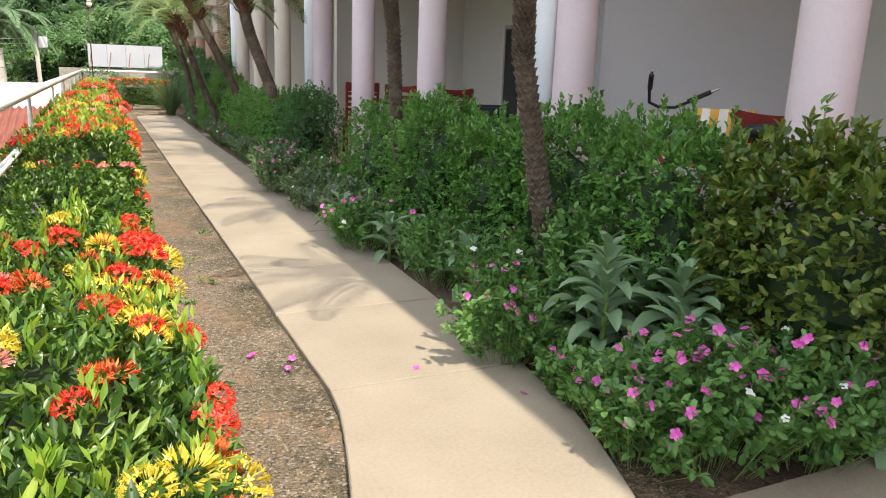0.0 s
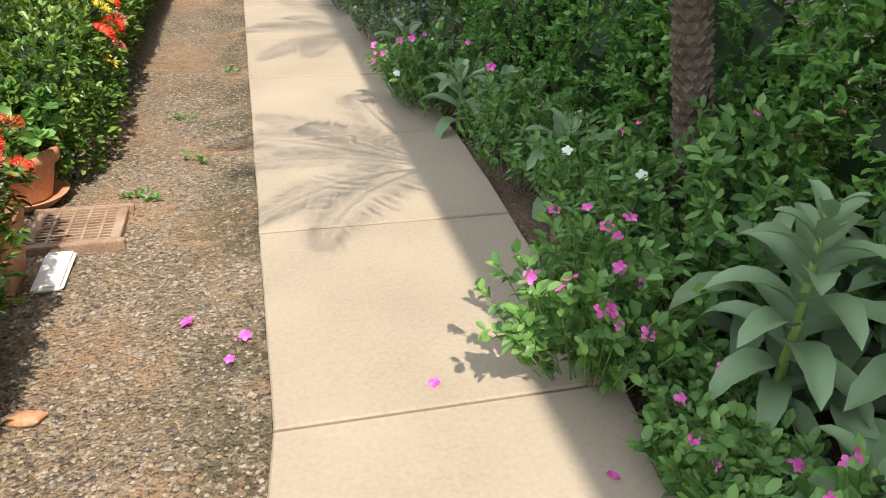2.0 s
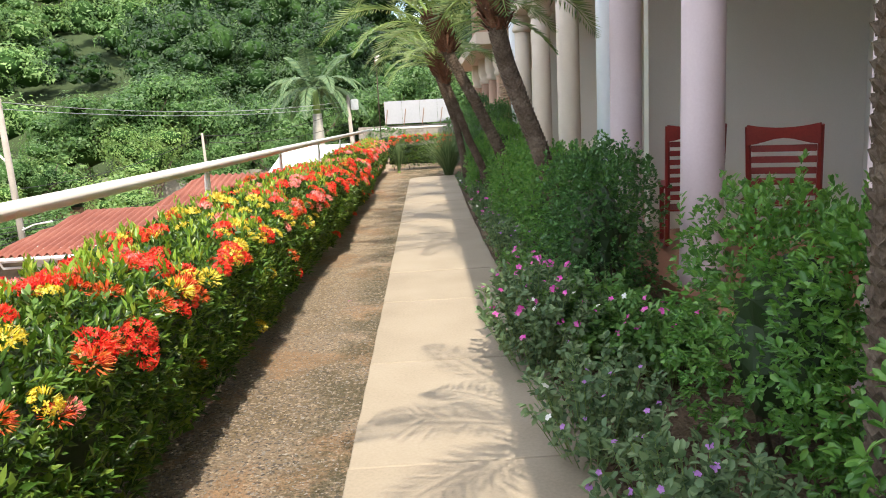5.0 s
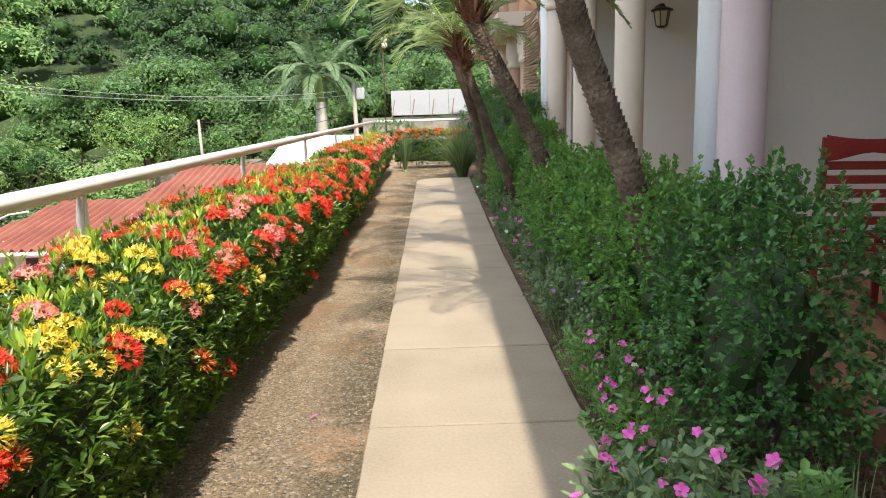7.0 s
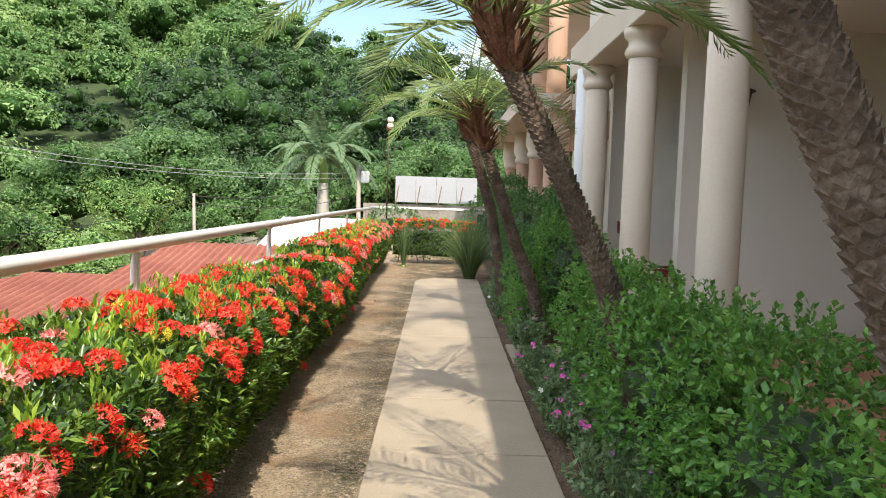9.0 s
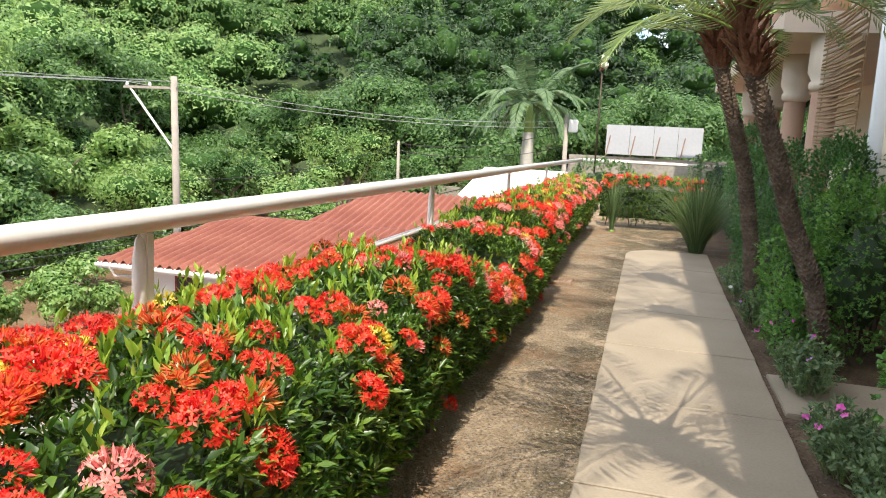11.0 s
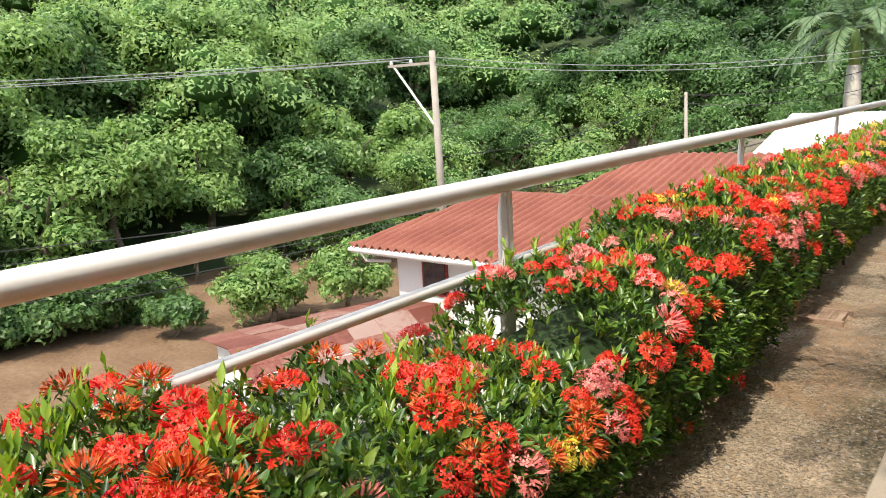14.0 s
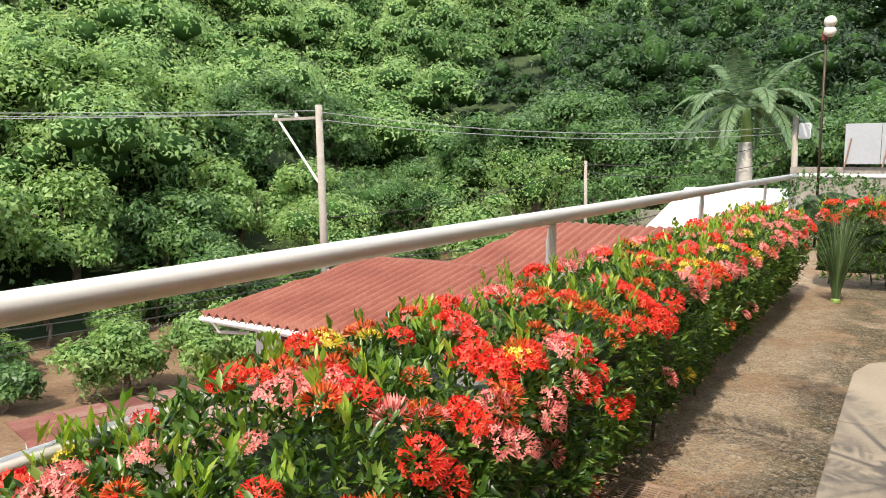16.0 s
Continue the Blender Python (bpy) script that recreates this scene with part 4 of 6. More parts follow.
# ---- poles and cables ----
def utility_pole(x, y, ztop, r, arm):
    top = thing("utility_pole", x, y, -6.3, "weathered concrete utility pole carrying wires", "utility pole", "utility poles")
    h = ztop + 6.3
    part("pole", tube([(0.02 * h, 0, -0.2), (0, 0, h)], [r * 1.35, r], 12), M["pole"], top, "", True)
    if arm:
        part("crossarm", box(-2.3, 0.15, -0.05, 0.05, h - 0.50, h - 0.40), M["pole"], top)
        part("brace", tube([(-2.0, 0, h - 0.5), (0.02, 0, h - 2.9)], [0.045, 0.045], 6), M["white_metal"], top, "pale steel brace")
        for x0 in (-2.15, -1.1, 0.05):
            part("insulator", lathe([(0.05, h - 0.40), (0.07, h - 0.34), (0.04, h - 0.25)], 10, x0, 0), M["white_wall"], top)
        for z in (h - 5.8, h - 6.0):
            part("spool", lathe([(0.07, z), (0.09, z + 0.05), (0.05, z + 0.1)], 8, 0.2, 0), M["white_wall"], top)
        part("street_lamp_arm", tube([(0.1, 0, h - 5.9), (1.0, -0.5, h - 5.6), (2.0, -0.9, h - 5.45)], [0.04, 0.035, 0.05], 6), M["white_metal"], top, "pale street lamp arm")
    return top


utility_pole(-17.86, 36.0, 3.45, 0.125, True)
utility_pole(-13.77, 51.1, 1.35, 0.08, False)
p3 = utility_pole(-4.4, 52.4, 3.3, 0.12, False)
part("transformer", box(0.16, 0.66, -0.2, 0.2, 8.6, 9.3, 0.05), M["white_wall"], p3, "grey transformer box")


def cable(a, b, sag, r=0.018, material="cable"):
    pts = []
    for t in np.linspace(0, 1, 14):
        p = np.array(a) * (1 - t) + np.array(b) * t
        p[2] -= sag * 4 * t * (1 - t)
        pts.append(p)
    ob = part("overhead_cable", tube(pts, [r] * 14, 5), M[material])
    tagged(ob, "thin overhead wire strung between utility poles" if material == "cable" else "pale bare overhead wire between utility poles", "cable", "overhead wires")


T1, T3 = (-17.86, 36.0, 3.1), (-4.4, 52.4, 2.6)
for dx, z in ((-2.15, 3.2), (-1.1, 3.2), (0.05, 3.25)):
    cable((-17.86 + dx, 36.0, z), (-52, -8, 4.2 + 0.2 * dx), 0.7, 0.014, "cable_light")
for dx in (-2.15, 0.05):
    cable((-17.86 + dx, 36.0, 3.2), (-4.4, 52.4, 2.9 + 0.15 * dx), 0.55, 0.014, "cable_light")
cable((-17.8, 36, -0.6), (-13.77, 51.1, 1.2), 0.5)
cable((-13.77, 51.1, 1.2), (-4.4, 52.4, 2.4), 0.5)
cable((-13.77, 51.1, 0.8), (-4.4, 52.4, 1.5), 0.5)
for q in range(6):
    cable((-17.8, 36, -2.2 - 0.22 * q), (-46, -6, -1.2 - 0.5 * q), 0.9 + 0.2 * q, 0.02)
for q in range(3):
    cable((-17.8, 36, -2.2 - 0.25 * q), (-4.4, 52.4, 0.8 - 0.4 * q), 0.8, 0.02)

# ---- palms ----
def frond_mesh(length, pairs, leaflet, rise, fall, width=0.016, hang=0.25):
    """One feather frond along +x that rises and then arches down; leaflets in two rows."""
    g = np.random.default_rng(int(length * 100 + pairs))
    t = np.linspace(0, 1, 14)
    x = length * (t - 0.12 * t ** 3)
    z = rise * length * t - fall * length * t ** 2.2
    spine = np.stack([x, np.zeros(14), z], 1)
    tt = np.repeat(np.linspace(0.13, 0.995, pairs), 2)
    side = np.tile([1.0, -1.0], pairs)
    c = np.stack([np.interp(tt, t, x), np.zeros(len(tt)), np.interp(tt, t, z)], 1)
    tang = unit(np.stack([np.interp(tt, t, np.gradient(x, t)), np.zeros(len(tt)), np.interp(tt, t, np.gradient(z, t))], 1))
    d = unit(tang * (0.45 + 0.5 * tt[:, None]) + np.stack([np.zeros(len(tt)), side, np.full(len(tt), -hang)], 1) + g.normal(size=(len(tt), 3)) * 0.07)
    ln = leaflet * np.sin(np.clip(tt * 0.86 + 0.14, 0, 1) * math.pi) ** 0.55 * g.uniform(0.9, 1.1, len(tt)) + 0.02
    up = unit(np.cross(d, tang) * side[:, None] + np.array([0, 0, 0.4]))
    v, f = leaf_arrays(c, d, up, ln, np.full(len(tt), width), 0.2, 0.18)
    me = mesh_np("leaflets", v, f)
    me.materials.append(M["frond"])
    bm = tube(spine, [0.011 * (1 - 0.85 * s) + 0.002 for s in t], 5)
    me2 = bpy.data.meshes.new("rachis")
    bm.to_mesh(me2)
    bm.free()
    me2.materials.append(M["crownshaft"])
    return me, me2


FRONDS = [frond_mesh(1.6, 38, 0.29, 0.95, 0.70, 0.0135, 0.16), frond_mesh(1.75, 40, 0.30, 0.66, 0.70, 0.0135, 0.2), frond_mesh(1.6, 38, 0.29, 0.40, 0.62, 0.0135, 0.25), frond_mesh(1.35, 34, 0.26, 1.35, 0.5, 0.0135, 0.12)]


def palm_trunk(points, r0, r1, seed):
    """A trunk ringed with the stubs of old leaf bases."""
    g = np.random.default_rng(seed)
    pts = [Vector(p) for p in points]
    bm = tube(pts, [r0 + (r1 - r0) * i / (len(pts) - 1) for i in range(len(pts))], 16)
    total = sum((b - a).length for a, b in zip(pts, pts[1:]))
    rows = int(total / 0.036)
    for k in range(rows):
        s = (k + 0.5) / rows * (len(pts) - 1)
        i = min(int(s), len(pts) - 2)
        c = pts[i].lerp(pts[i + 1], s - i)
        t = (pts[i + 1] - pts[i]).normalized()
        a = t.orthogonal().normalized()
        b = t.cross(a)
        r = r0 + (r1 - r0) * s / (len(pts) - 1)
        for q in range(11):
            an = (q + 0.5 * (k % 2)) * math.tau / 11 + g.uniform(-0.08, 0.08)
            o = a * math.cos(an) + b * math.sin(an)
            w = t.cross(o)
            l = g.uniform(0.7, 1.3)
            base = c + o * r * 0.96
            v = [bm.verts.new(base - w * 0.027 - t * 0.014), bm.verts.new(base + w * 0.027 - t * 0.014), bm.verts.new(base + o * 0.017 * l + t * 0.018 * l), bm.verts.new(base + t * 0.022)]
            bm.faces.new((v[0], v[1], v[2]))
            bm.faces.new((v[0], v[2], v[3]))
            bm.faces.new((v[1], v[3], v[2]))
    return bm


def date_palm(points, r, count, seed, scale=1.0, boots=True):
    top = thing("palm_tree", *points[0], "small leaning date palm with rough trunk and feathery fronds", "palm tree", "palms along the path")
    g = np.random.default_rng(seed)
    off = Vector(points[0])
    local = [Vector(p) - off for p in points]
    part("trunk", palm_trunk(local, r, r * 0.88, seed), M["bark_palm"], top)
    head = local[-1]
    t = (local[-1] - local[-2]).normalized()
    if boots:
        bm = bmesh.new()
        for q in range(130):
            an, hgt = q * 2.39996, -0.34 + 0.52 * q / 130
            o = Vector((math.cos(an), math.sin(an), 0))
            w = Vector((-o.y, o.x, 0))
            base = head + t * hgt + o * r * (0.95 + 0.45 * max(0.0, math.sin((hgt + 0.34) / 0.52 * math.pi)))
            tip = base + o * g.uniform(0.05, 0.13) + Vector((0, 0, g.uniform(0.05, 0.16)))
            v = [bm.verts.new(base - w * 0.032), bm.verts.new(base + w * 0.032), bm.verts.new(tip + w * 0.012), bm.verts.new(tip - w * 0.012), bm.verts.new(base + o * 0.03 + Vector((0, 0, 0.03)))]
            bm.faces.new((v[0], v[1], v[4]))
            bm.faces.new((v[4], v[1], v[2]))
            bm.faces.new((v[0], v[4], v[3]))
            bm.faces.new((v[4], v[2], v[3]))
        part("boot_sheath", bm, M["boot"], top, "reddish brown leaf bases")
    for q in range(count):
        u = q / count
        kind = 3 if u < 0.25 else 0 if u < 0.5 else 1 if u < 0.8 else 2
        m, m2 = FRONDS[kind]
        an = q * 2.39996 + g.uniform(-0.2, 0.2)
        fr = new("frond", m)
        fr.parent = top
        fr.matrix_basis = Matrix.Translation(head + t * (0.14 - 0.2 * u)) @ Matrix.Rotation(an, 4, "Z") @ Matrix.Rotation(g.uniform(-0.18, 0.18), 4, "X") @ Matrix.Scale(scale * g.uniform(0.85, 1.12), 4)
        ra = new("rachis", m2)
        ra.parent = fr
    return top


date_palm([(1.72, 2.44, -0.05), (1.56, 2.42, 0.5), (1.44, 2.40, 1.0), (1.30, 2.38, 1.6), (1.22, 2.26, 1.95), (1.17, 2.08, 2.25), (1.15, 1.92, 2.5)], 0.060, 15, 1, 0.74, False)
date_palm([(1.74, 5.34, -0.05), (1.68, 5.28, 0.7), (1.62, 5.22, 1.37), (1.55, 5.12, 1.9), (1.48, 5.05, 2.2), (1.42, 5.0, 2.4), (1.38, 4.96, 2.55)], 0.062, 15, 2, 0.82, False)
date_palm([(1.78, 10.12, -0.05), (1.66, 10.2, 0.6), (1.50, 10.28, 1.21), (1.33, 10.38, 1.7), (1.24, 10.46, 2.0), (1.19, 10.52, 2.25), (1.15, 10.56, 2.62)], 0.085, 17, 3, 0.98)
date_palm([(1.66, 12.9, -0.05), (1.55, 12.95, 0.6), (1.40, 13.0, 1.1), (1.10, 13.05, 1.75), (0.82, 13.1, 2.3), (0.68, 13.12, 2.62)], 0.074, 15, 4, 1.0)
date_palm([(1.60, 16.75, -0.05), (1.46, 16.72, 0.6), (1.24, 16.70, 1.1), (1.08, 16.66, 1.57), (0.87, 16.62, 2.12), (0.78, 16.6, 2.4)], 0.066, 13, 5, 0.86)
date_palm([(1.30, 18.3, -0.05), (1.22, 18.35, 0.7), (1.10, 18.4, 1.38), (0.94, 18.4, 1.9), (0.76, 18.4, 2.42), (0.70, 18.4, 2.65)], 0.07, 13, 6, 0.92)

# royal palm below the terrace
royal = thing("royal_palm", -6.6, 53.1, -6.3, "tall royal palm with pale trunk and green crownshaft", "palm tree")
part("trunk", tube([(0, 0, -0.3), (0, 0, 4), (0, 0, 7.0), (0, 0, 8.5)], [0.40, 0.36, 0.38, 0.30], 16), M["royal_bark"], royal, "", True)
part("crownshaft", tube([(0, 0, 8.5), (0, 0, 9.2), (0, 0, 10.2)], [0.25, 0.24, 0.13], 14), M["crownshaft"], royal, "glossy green crownshaft", True)
rf = [frond_mesh(3.6, 70, 0.62, 0.75, 0.85, 0.07, 0.7), frond_mesh(3.4, 66, 0.6, 0.35, 0.85, 0.07, 0.8), frond_mesh(3.2, 64, 0.55, 1.25, 0.6, 0.07, 0.6)]
for a, b in rf:
    a.materials.clear()
    a.materials.append(M["royal_frond"])
for q in range(22):
    fr = new("frond", rf[2 if q < 4 else 0 if q < 11 else 1][0])
    fr.parent = royal
    fr.matrix_basis = Matrix.Translation((0, 0, 10.1)) @ Matrix.Rotation(q * 2.39996, 4, "Z") @ Matrix.Rotation(0.15 * math.sin(q), 4, "X") @ Matrix.Scale(1.15, 4)


# ---- ixora flowers ----
def ixora_head(r, florets, open_share, seed, material):
    """A domed cluster of small four-petalled flowers among thin upright buds."""
    g = np.random.default_rng(seed)
    u = unit(np.stack([g.normal(size=florets), g.normal(size=florets), np.abs(g.normal(size=florets)) * 0.8 + 0.05], 1))
    n_open = int(florets * open_share)
    items = []
    p = u * np.array([r, r, r * 0.75])
    a = unit(np.cross(u, g.normal(size=u.shape)))
    b = np.cross(u, a)
    for k in range(4):
        d = (a * math.cos(k * math.pi / 2) + b * math.sin(k * math.pi / 2))[:n_open]
        items.append(leaf_arrays(p[:n_open], d + u[:n_open] * 0.25, u[:n_open], np.full(n_open, 0.0108), np.full(n_open, 0.0062), 0.1, 0.1))
    bud = p[n_open:] * 0.55
    items.append(leaf_arrays(bud, u[n_open:] + g.normal(size=bud.shape) * 0.12, a[n_open:], np.full(len(bud), r * 0.56), np.full(len(bud), 0.0062), 0.3))
    v, f = join_arrays(items)
    me = mesh_np("flower_head", v, f)
    me.materials.append(material)
    return me


HEADS = {c: [ixora_head(0.056, 112, 0.42, s, M["petal_" + c]), ixora_head(0.046, 84, 0.42, s + 1, M["petal_" + c]), ixora_head(0.052, 80, 0.08, s + 2, M["petal_orange" if c == "red" else "petal_" + c])]
         for c, s in (("red", 1), ("pink", 11), ("yellow", 21))}


def hue_at(y, g):
    """Which colour of ixora grows where along the hedge."""
    r = g.random()
    for y0, y1, yellow, pink in ((-4, 0.3, 0.30, 0.25), (0.3, 2.7, 0.30, 0.05), (2.7, 3.8, 0.2, 0.3), (3.8, 5.6, 0.34, 0.10), (5.6, 7.4, 0.08, 0.08), (7.4, 9.3, 0.74, 0.04), (9.3, 10.4, 0.12, 0.36), (10.4, 11.2, 0.1, 0.45),
                                 (11.2, 15.4, 0.02, 0.05), (15.4, 16.1, 0.10, 0.15), (16.1, 18.4, 0.02, 0.30), (18.4, 20.2, 0.04, 0.25), (20.2, 21.2, 0.30, 0.3), (21.2, 24.5, 0.08, 0.5), (24.5, 40, 0.05, 0.1)):
        if y0 <= y < y1:
            return "yellow" if r < yellow else "pink" if r < yellow + pink else "red"
    return "red"


def hedge_section(y0, y1, x0, x1, h, seed, flowers, along_x=False, leafy=4000):
    """Part of a clipped ixora hedge: inner twigs, leaves in tufts, shoots and flower heads."""
    g = np.random.default_rng(seed)
    L, W = y1 - y0, x1 - x0
    cx, cy = (x0 + x1) / 2, (y0 + y1) / 2
    top = thing("hedge", cx, cy, -0.03, "clipped ixora hedge with glossy leaves and bright flower heads", "hedge", "flowering hedge")

    def shape(n, inset):
        # s runs over the visible section: path side, top, rail side
        s = g.random(n) * (h * 1.25 + W)
        side_a = s < h * 0.95
        on_top = (~side_a) & (s < h * 0.95 + W)
        y = g.uniform(-L / 2, L / 2, n)
        p = np.zeros((n, 3))
        nr = np.zeros((n, 3))
        z = g.uniform(0.12, h, n)
        p[:, 0] = np.where(side_a, W / 2, np.where(on_top, g.uniform(-W / 2, W / 2, n), -W / 2))
        p[:, 2] = np.where(on_top, h, np.where(side_a, z, g.uniform(h * 0.55, h, n)))
        p[:, 1] = y
        nr[:, 0] = np.where(side_a, 1.0, np.where(on_top, 0.5 * p[:, 0] / (W / 2), -1.0))
        nr[:, 2] = np.where(on_top, 1.0, 0.35)
        # round the shoulders and draw the foot in
        edge = np.clip((p[:, 2] - (h - 0.16)) / 0.16, 0, 1) * np.clip(np.abs(p[:, 0]) / (W / 2) - 0.55, 0, 1)
        p[:, 2] -= edge * 0.16
        p[:, 0] *= 1 - 0.10 * np.clip((p[:, 2] - h * 0.6) / (h * 0.4), 0, 1) ** 2
        p[:, 0] -= np.where(side_a, 0.17 * np.clip(h * 0.55 - p[:, 2], 0, 1) / (h * 0.55), 0)
        wpos = p + np.array([0, cy, 0])
        b = wobble(wpos, 0.28, 77) * 0.055 + wobble(wpos, 0.9, 78) * 0.04
        nr = unit(nr)
        return p + nr * (b - inset)[:, None], nr

    n = int(leafy / 5 * L * (h * 0.95 + W))
    p, nr = shape(n, g.random(n) ** 1.5 * 0.16)
    nr = unit(nr + np.array([0, 0, 0.45]) + g.normal(size=nr.shape) * 0.3)
    v, f = whorls(p, nr, 5, 0.052, 0.019, 0.85, seed + 1, 0.22, 0.12)
    # upright shoots along the top
    ns = int(L * 22)
    sp, _ = shape(ns * 6, 0.02)
    sp = sp[sp[:, 2] > h - 0.1][:ns]
    items = []
    for lvl in range(4):
        hgt = g.uniform(0.5, 1.0, len(sp)) * 0.028 * (lvl + 1)
        items.append(whorls(sp + np.stack([np.zeros(len(sp)), np.zeros(len(sp)), hgt], 1), np.tile([[0, 0, 1.0]], (len(sp), 1)), 3, 0.055, 0.017, 0.5, seed + 9 + lvl, 0.25, 0.05))
    for name, (v, f), mt in (("foliage", (v, f), "ixora"), ("young_foliage", join_arrays(items), "ixora_tip")):
        if along_x:
            v = v[:, [1, 0, 2]]
            f = f[:, ::-1]
        link(name, mesh_np(name, v, f), M[mt], top)
    # solid core, coloured dark for the shade inside the hedge, and stems
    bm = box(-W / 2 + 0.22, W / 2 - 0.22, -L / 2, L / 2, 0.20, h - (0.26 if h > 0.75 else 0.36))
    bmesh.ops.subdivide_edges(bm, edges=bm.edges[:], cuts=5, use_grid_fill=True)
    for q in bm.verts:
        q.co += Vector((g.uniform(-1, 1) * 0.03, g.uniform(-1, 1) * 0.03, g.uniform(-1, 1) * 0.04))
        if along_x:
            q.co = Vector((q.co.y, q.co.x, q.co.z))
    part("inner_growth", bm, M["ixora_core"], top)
    for k in range(int(L * 2.2)):
        yy, xx = g.uniform(-L / 2, L / 2), g.uniform(-W / 2 + 0.12, W / 2 - 0.16)
        a, b = (xx, yy, 0.0), (xx + g.uniform(-0.08, 0.08), yy + g.uniform(-0.08, 0.08), 0.4)
        if along_x:
            a, b = (a[1], a[0], a[2]), (b[1], b[0], b[2])
        part("stem", tube([a, b], [0.012, 0.008], 5), M["twig"], top)
    # flower heads: most on top and on the sunny shoulder
    p, nr = shape(flowers * 4, -0.012)
    keepers = [q for q in range(len(p)) if p[q, 2] > h - 0.2 or (g.random() < 0.07 and p[q, 0] > 0)][:flowers]
    clump = wobble(p + np.array([0, cy, 0]), 0.3, 5)
    for q in keepers:
        if clump[q] < -0.12 and g.random() < 0.82:
            continue
        wy = cy + p[q, 1] if not along_x else 30
        hd = HEADS[hue_at(wy + clump[q] * 0.5, g)][int(g.choice(3, p=(0.36, 0.30, 0.34)))]
        ob = new("flower_head", hd)
        ob.parent = top
        pos, dr = Vector(p[q]), Vector(unit(nr[q:q + 1] + np.array([[0, 0, 0.8]]) + g.normal(size=(1, 3)) * 0.2)[0])
        if along_x:
            pos, dr = Vector((pos.y, pos.x, pos.z)), Vector((dr.y, dr.x, dr.z))
        ob.matrix_basis = Matrix.LocRotScale(pos, dr.to_track_quat("Z", "Y") @ Euler((0, 0, g.uniform(0, 6.28))).to_quaternion(), [g.uniform(0.85, 1.4)] * 3)
    return top


for q, (a, b) in enumerate(((-0.55, 1.0), (1.0, 2.5))):
    hedge_section(a, b, -1.72, -0.69, 0.78, 40 + q, 96)
edges = [4.75, 6.4, 8.1, 9.9, 11.7, 13.3, 14.9, 15.55, 16.3, 17.4, 18.6]
lower = {14.9: 0.80, 15.55: 0.66, 16.3: 0.84}
for q, (a, b) in enumerate(zip(edges, edges[1:])):
    hedge_section(a, b, -1.56, -0.66 if a < 11 else -0.60, lower.setdefault(a, 0.95), 50 + q, int((60 if a < 11 else 88) * (b - a)))
for q, (a, b) in enumerate(((18.95, 21.0), (21.0, 23.2), (23.2, 25.4))):
    hedge_section(a, b, -1.52, -0.68, 0.95, 60 + q, 125, False, 2600)
h2 = hedge_section(-0.9, 1.1, -0.35, 0.35, 1.0, 70, 130, True, 3200)
h2.location = (0.35, 26.2, -0.03)
h2.rotation_euler.z = math.pi


# ---- shrubs in the planting bed ----
def shrub(x, y, rx, ry, h, material, seed, ln=0.036, wd=0.017, density=1500, power=3.2, per=5, label="", spread=0.85):
    top = thing("shrub", x, y, -0.03, label or "dense clipped green shrub with small glossy leaves", "shrub", "shrubs in the bed")
    g = np.random.default_rng(seed)
    zc, rz = h * 0.52, h * 0.50
    area = 2 * math.pi * max(rx, ry) * rz * 1.6 + 2.4 * rx * ry
    n = int(density * (1.75 if y < 7 else 1.45) * area / per)
    p, nr = super_points(n, (0, 0, zc), (rx, ry, rz), power, seed, -0.80)
    b = wobble(p + np.array([x, y, 0]), 0.22, seed) * 0.06 + wobble(p, 0.5, seed + 1) * 0.05
    p = p + nr * (b - g.random(len(p)) ** 1.3 * 0.20)[:, None]
    nr = unit(nr + np.array([0, 0, 0.5]) + g.normal(size=nr.shape) * 0.35)
    near = y < 8
    items = [whorls(p, nr, per, ln, wd if near else wd * 1.3, spread, seed + 2, 0.2, 0.15, near)]
    tips = p[(p[:, 2] > h * 0.8) & (g.random(len(p)) < 0.10)]
    for lvl in range(4):
        items.append(whorls(tips + np.array([0, 0, 0.028 * (lvl + 1)]), np.tile([[0, 0, 1.0]], (len(tips), 1)), 3, ln, wd if near else wd * 1.3, 0.7, seed + 5 + lvl, 0.2, 0.1, near))
    v, f = join_arrays(items)
    link("foliage", mesh_np("foliage", v, f), material, top)
    # solid lump whose dark colour stands in for shade within the shrub
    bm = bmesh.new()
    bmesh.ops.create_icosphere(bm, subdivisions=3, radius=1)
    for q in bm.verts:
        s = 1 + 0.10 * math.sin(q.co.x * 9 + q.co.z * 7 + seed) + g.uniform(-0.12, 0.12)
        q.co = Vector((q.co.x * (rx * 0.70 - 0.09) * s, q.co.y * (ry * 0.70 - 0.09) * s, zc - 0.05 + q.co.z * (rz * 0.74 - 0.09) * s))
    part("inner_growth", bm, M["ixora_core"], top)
    for q in range(6):
        a = q * 1.05
        part("stem", tube([(0.05 * math.cos(a), 0.05 * math.sin(a), -0.04), (rx * 0.5 * math.cos(a), ry * 0.5 * math.sin(a), h * 0.5)], [0.016, 0.009], 6), M["twig"], top)
    return top


S, SD, SY = M["shrub"], M["shrub_dark"], M["shrub_yellow"]
shrub(2.12, 0.95, 0.42, 0.58, 1.26, SY, 101, 0.055, 0.030, 900, 2.4, 4, "loose yellowing shrub with broad rounded leaves", 1.0)
shrub(2.0, 1.85, 0.42, 0.48, 1.27, S, 102, 0.042, 0.020)
shrub(1.98, 2.85, 0.45, 0.58, 1.28, S, 103, 0.040, 0.019)
shrub(1.92, 3.75, 0.42, 0.52, 1.18, S, 104)
shrub(1.80, 4.55, 0.45, 0.46, 1.28, S, 105, 0.040, 0.018)
shrub(1.92, 6.35, 0.42, 0.52, 1.15, S, 106)
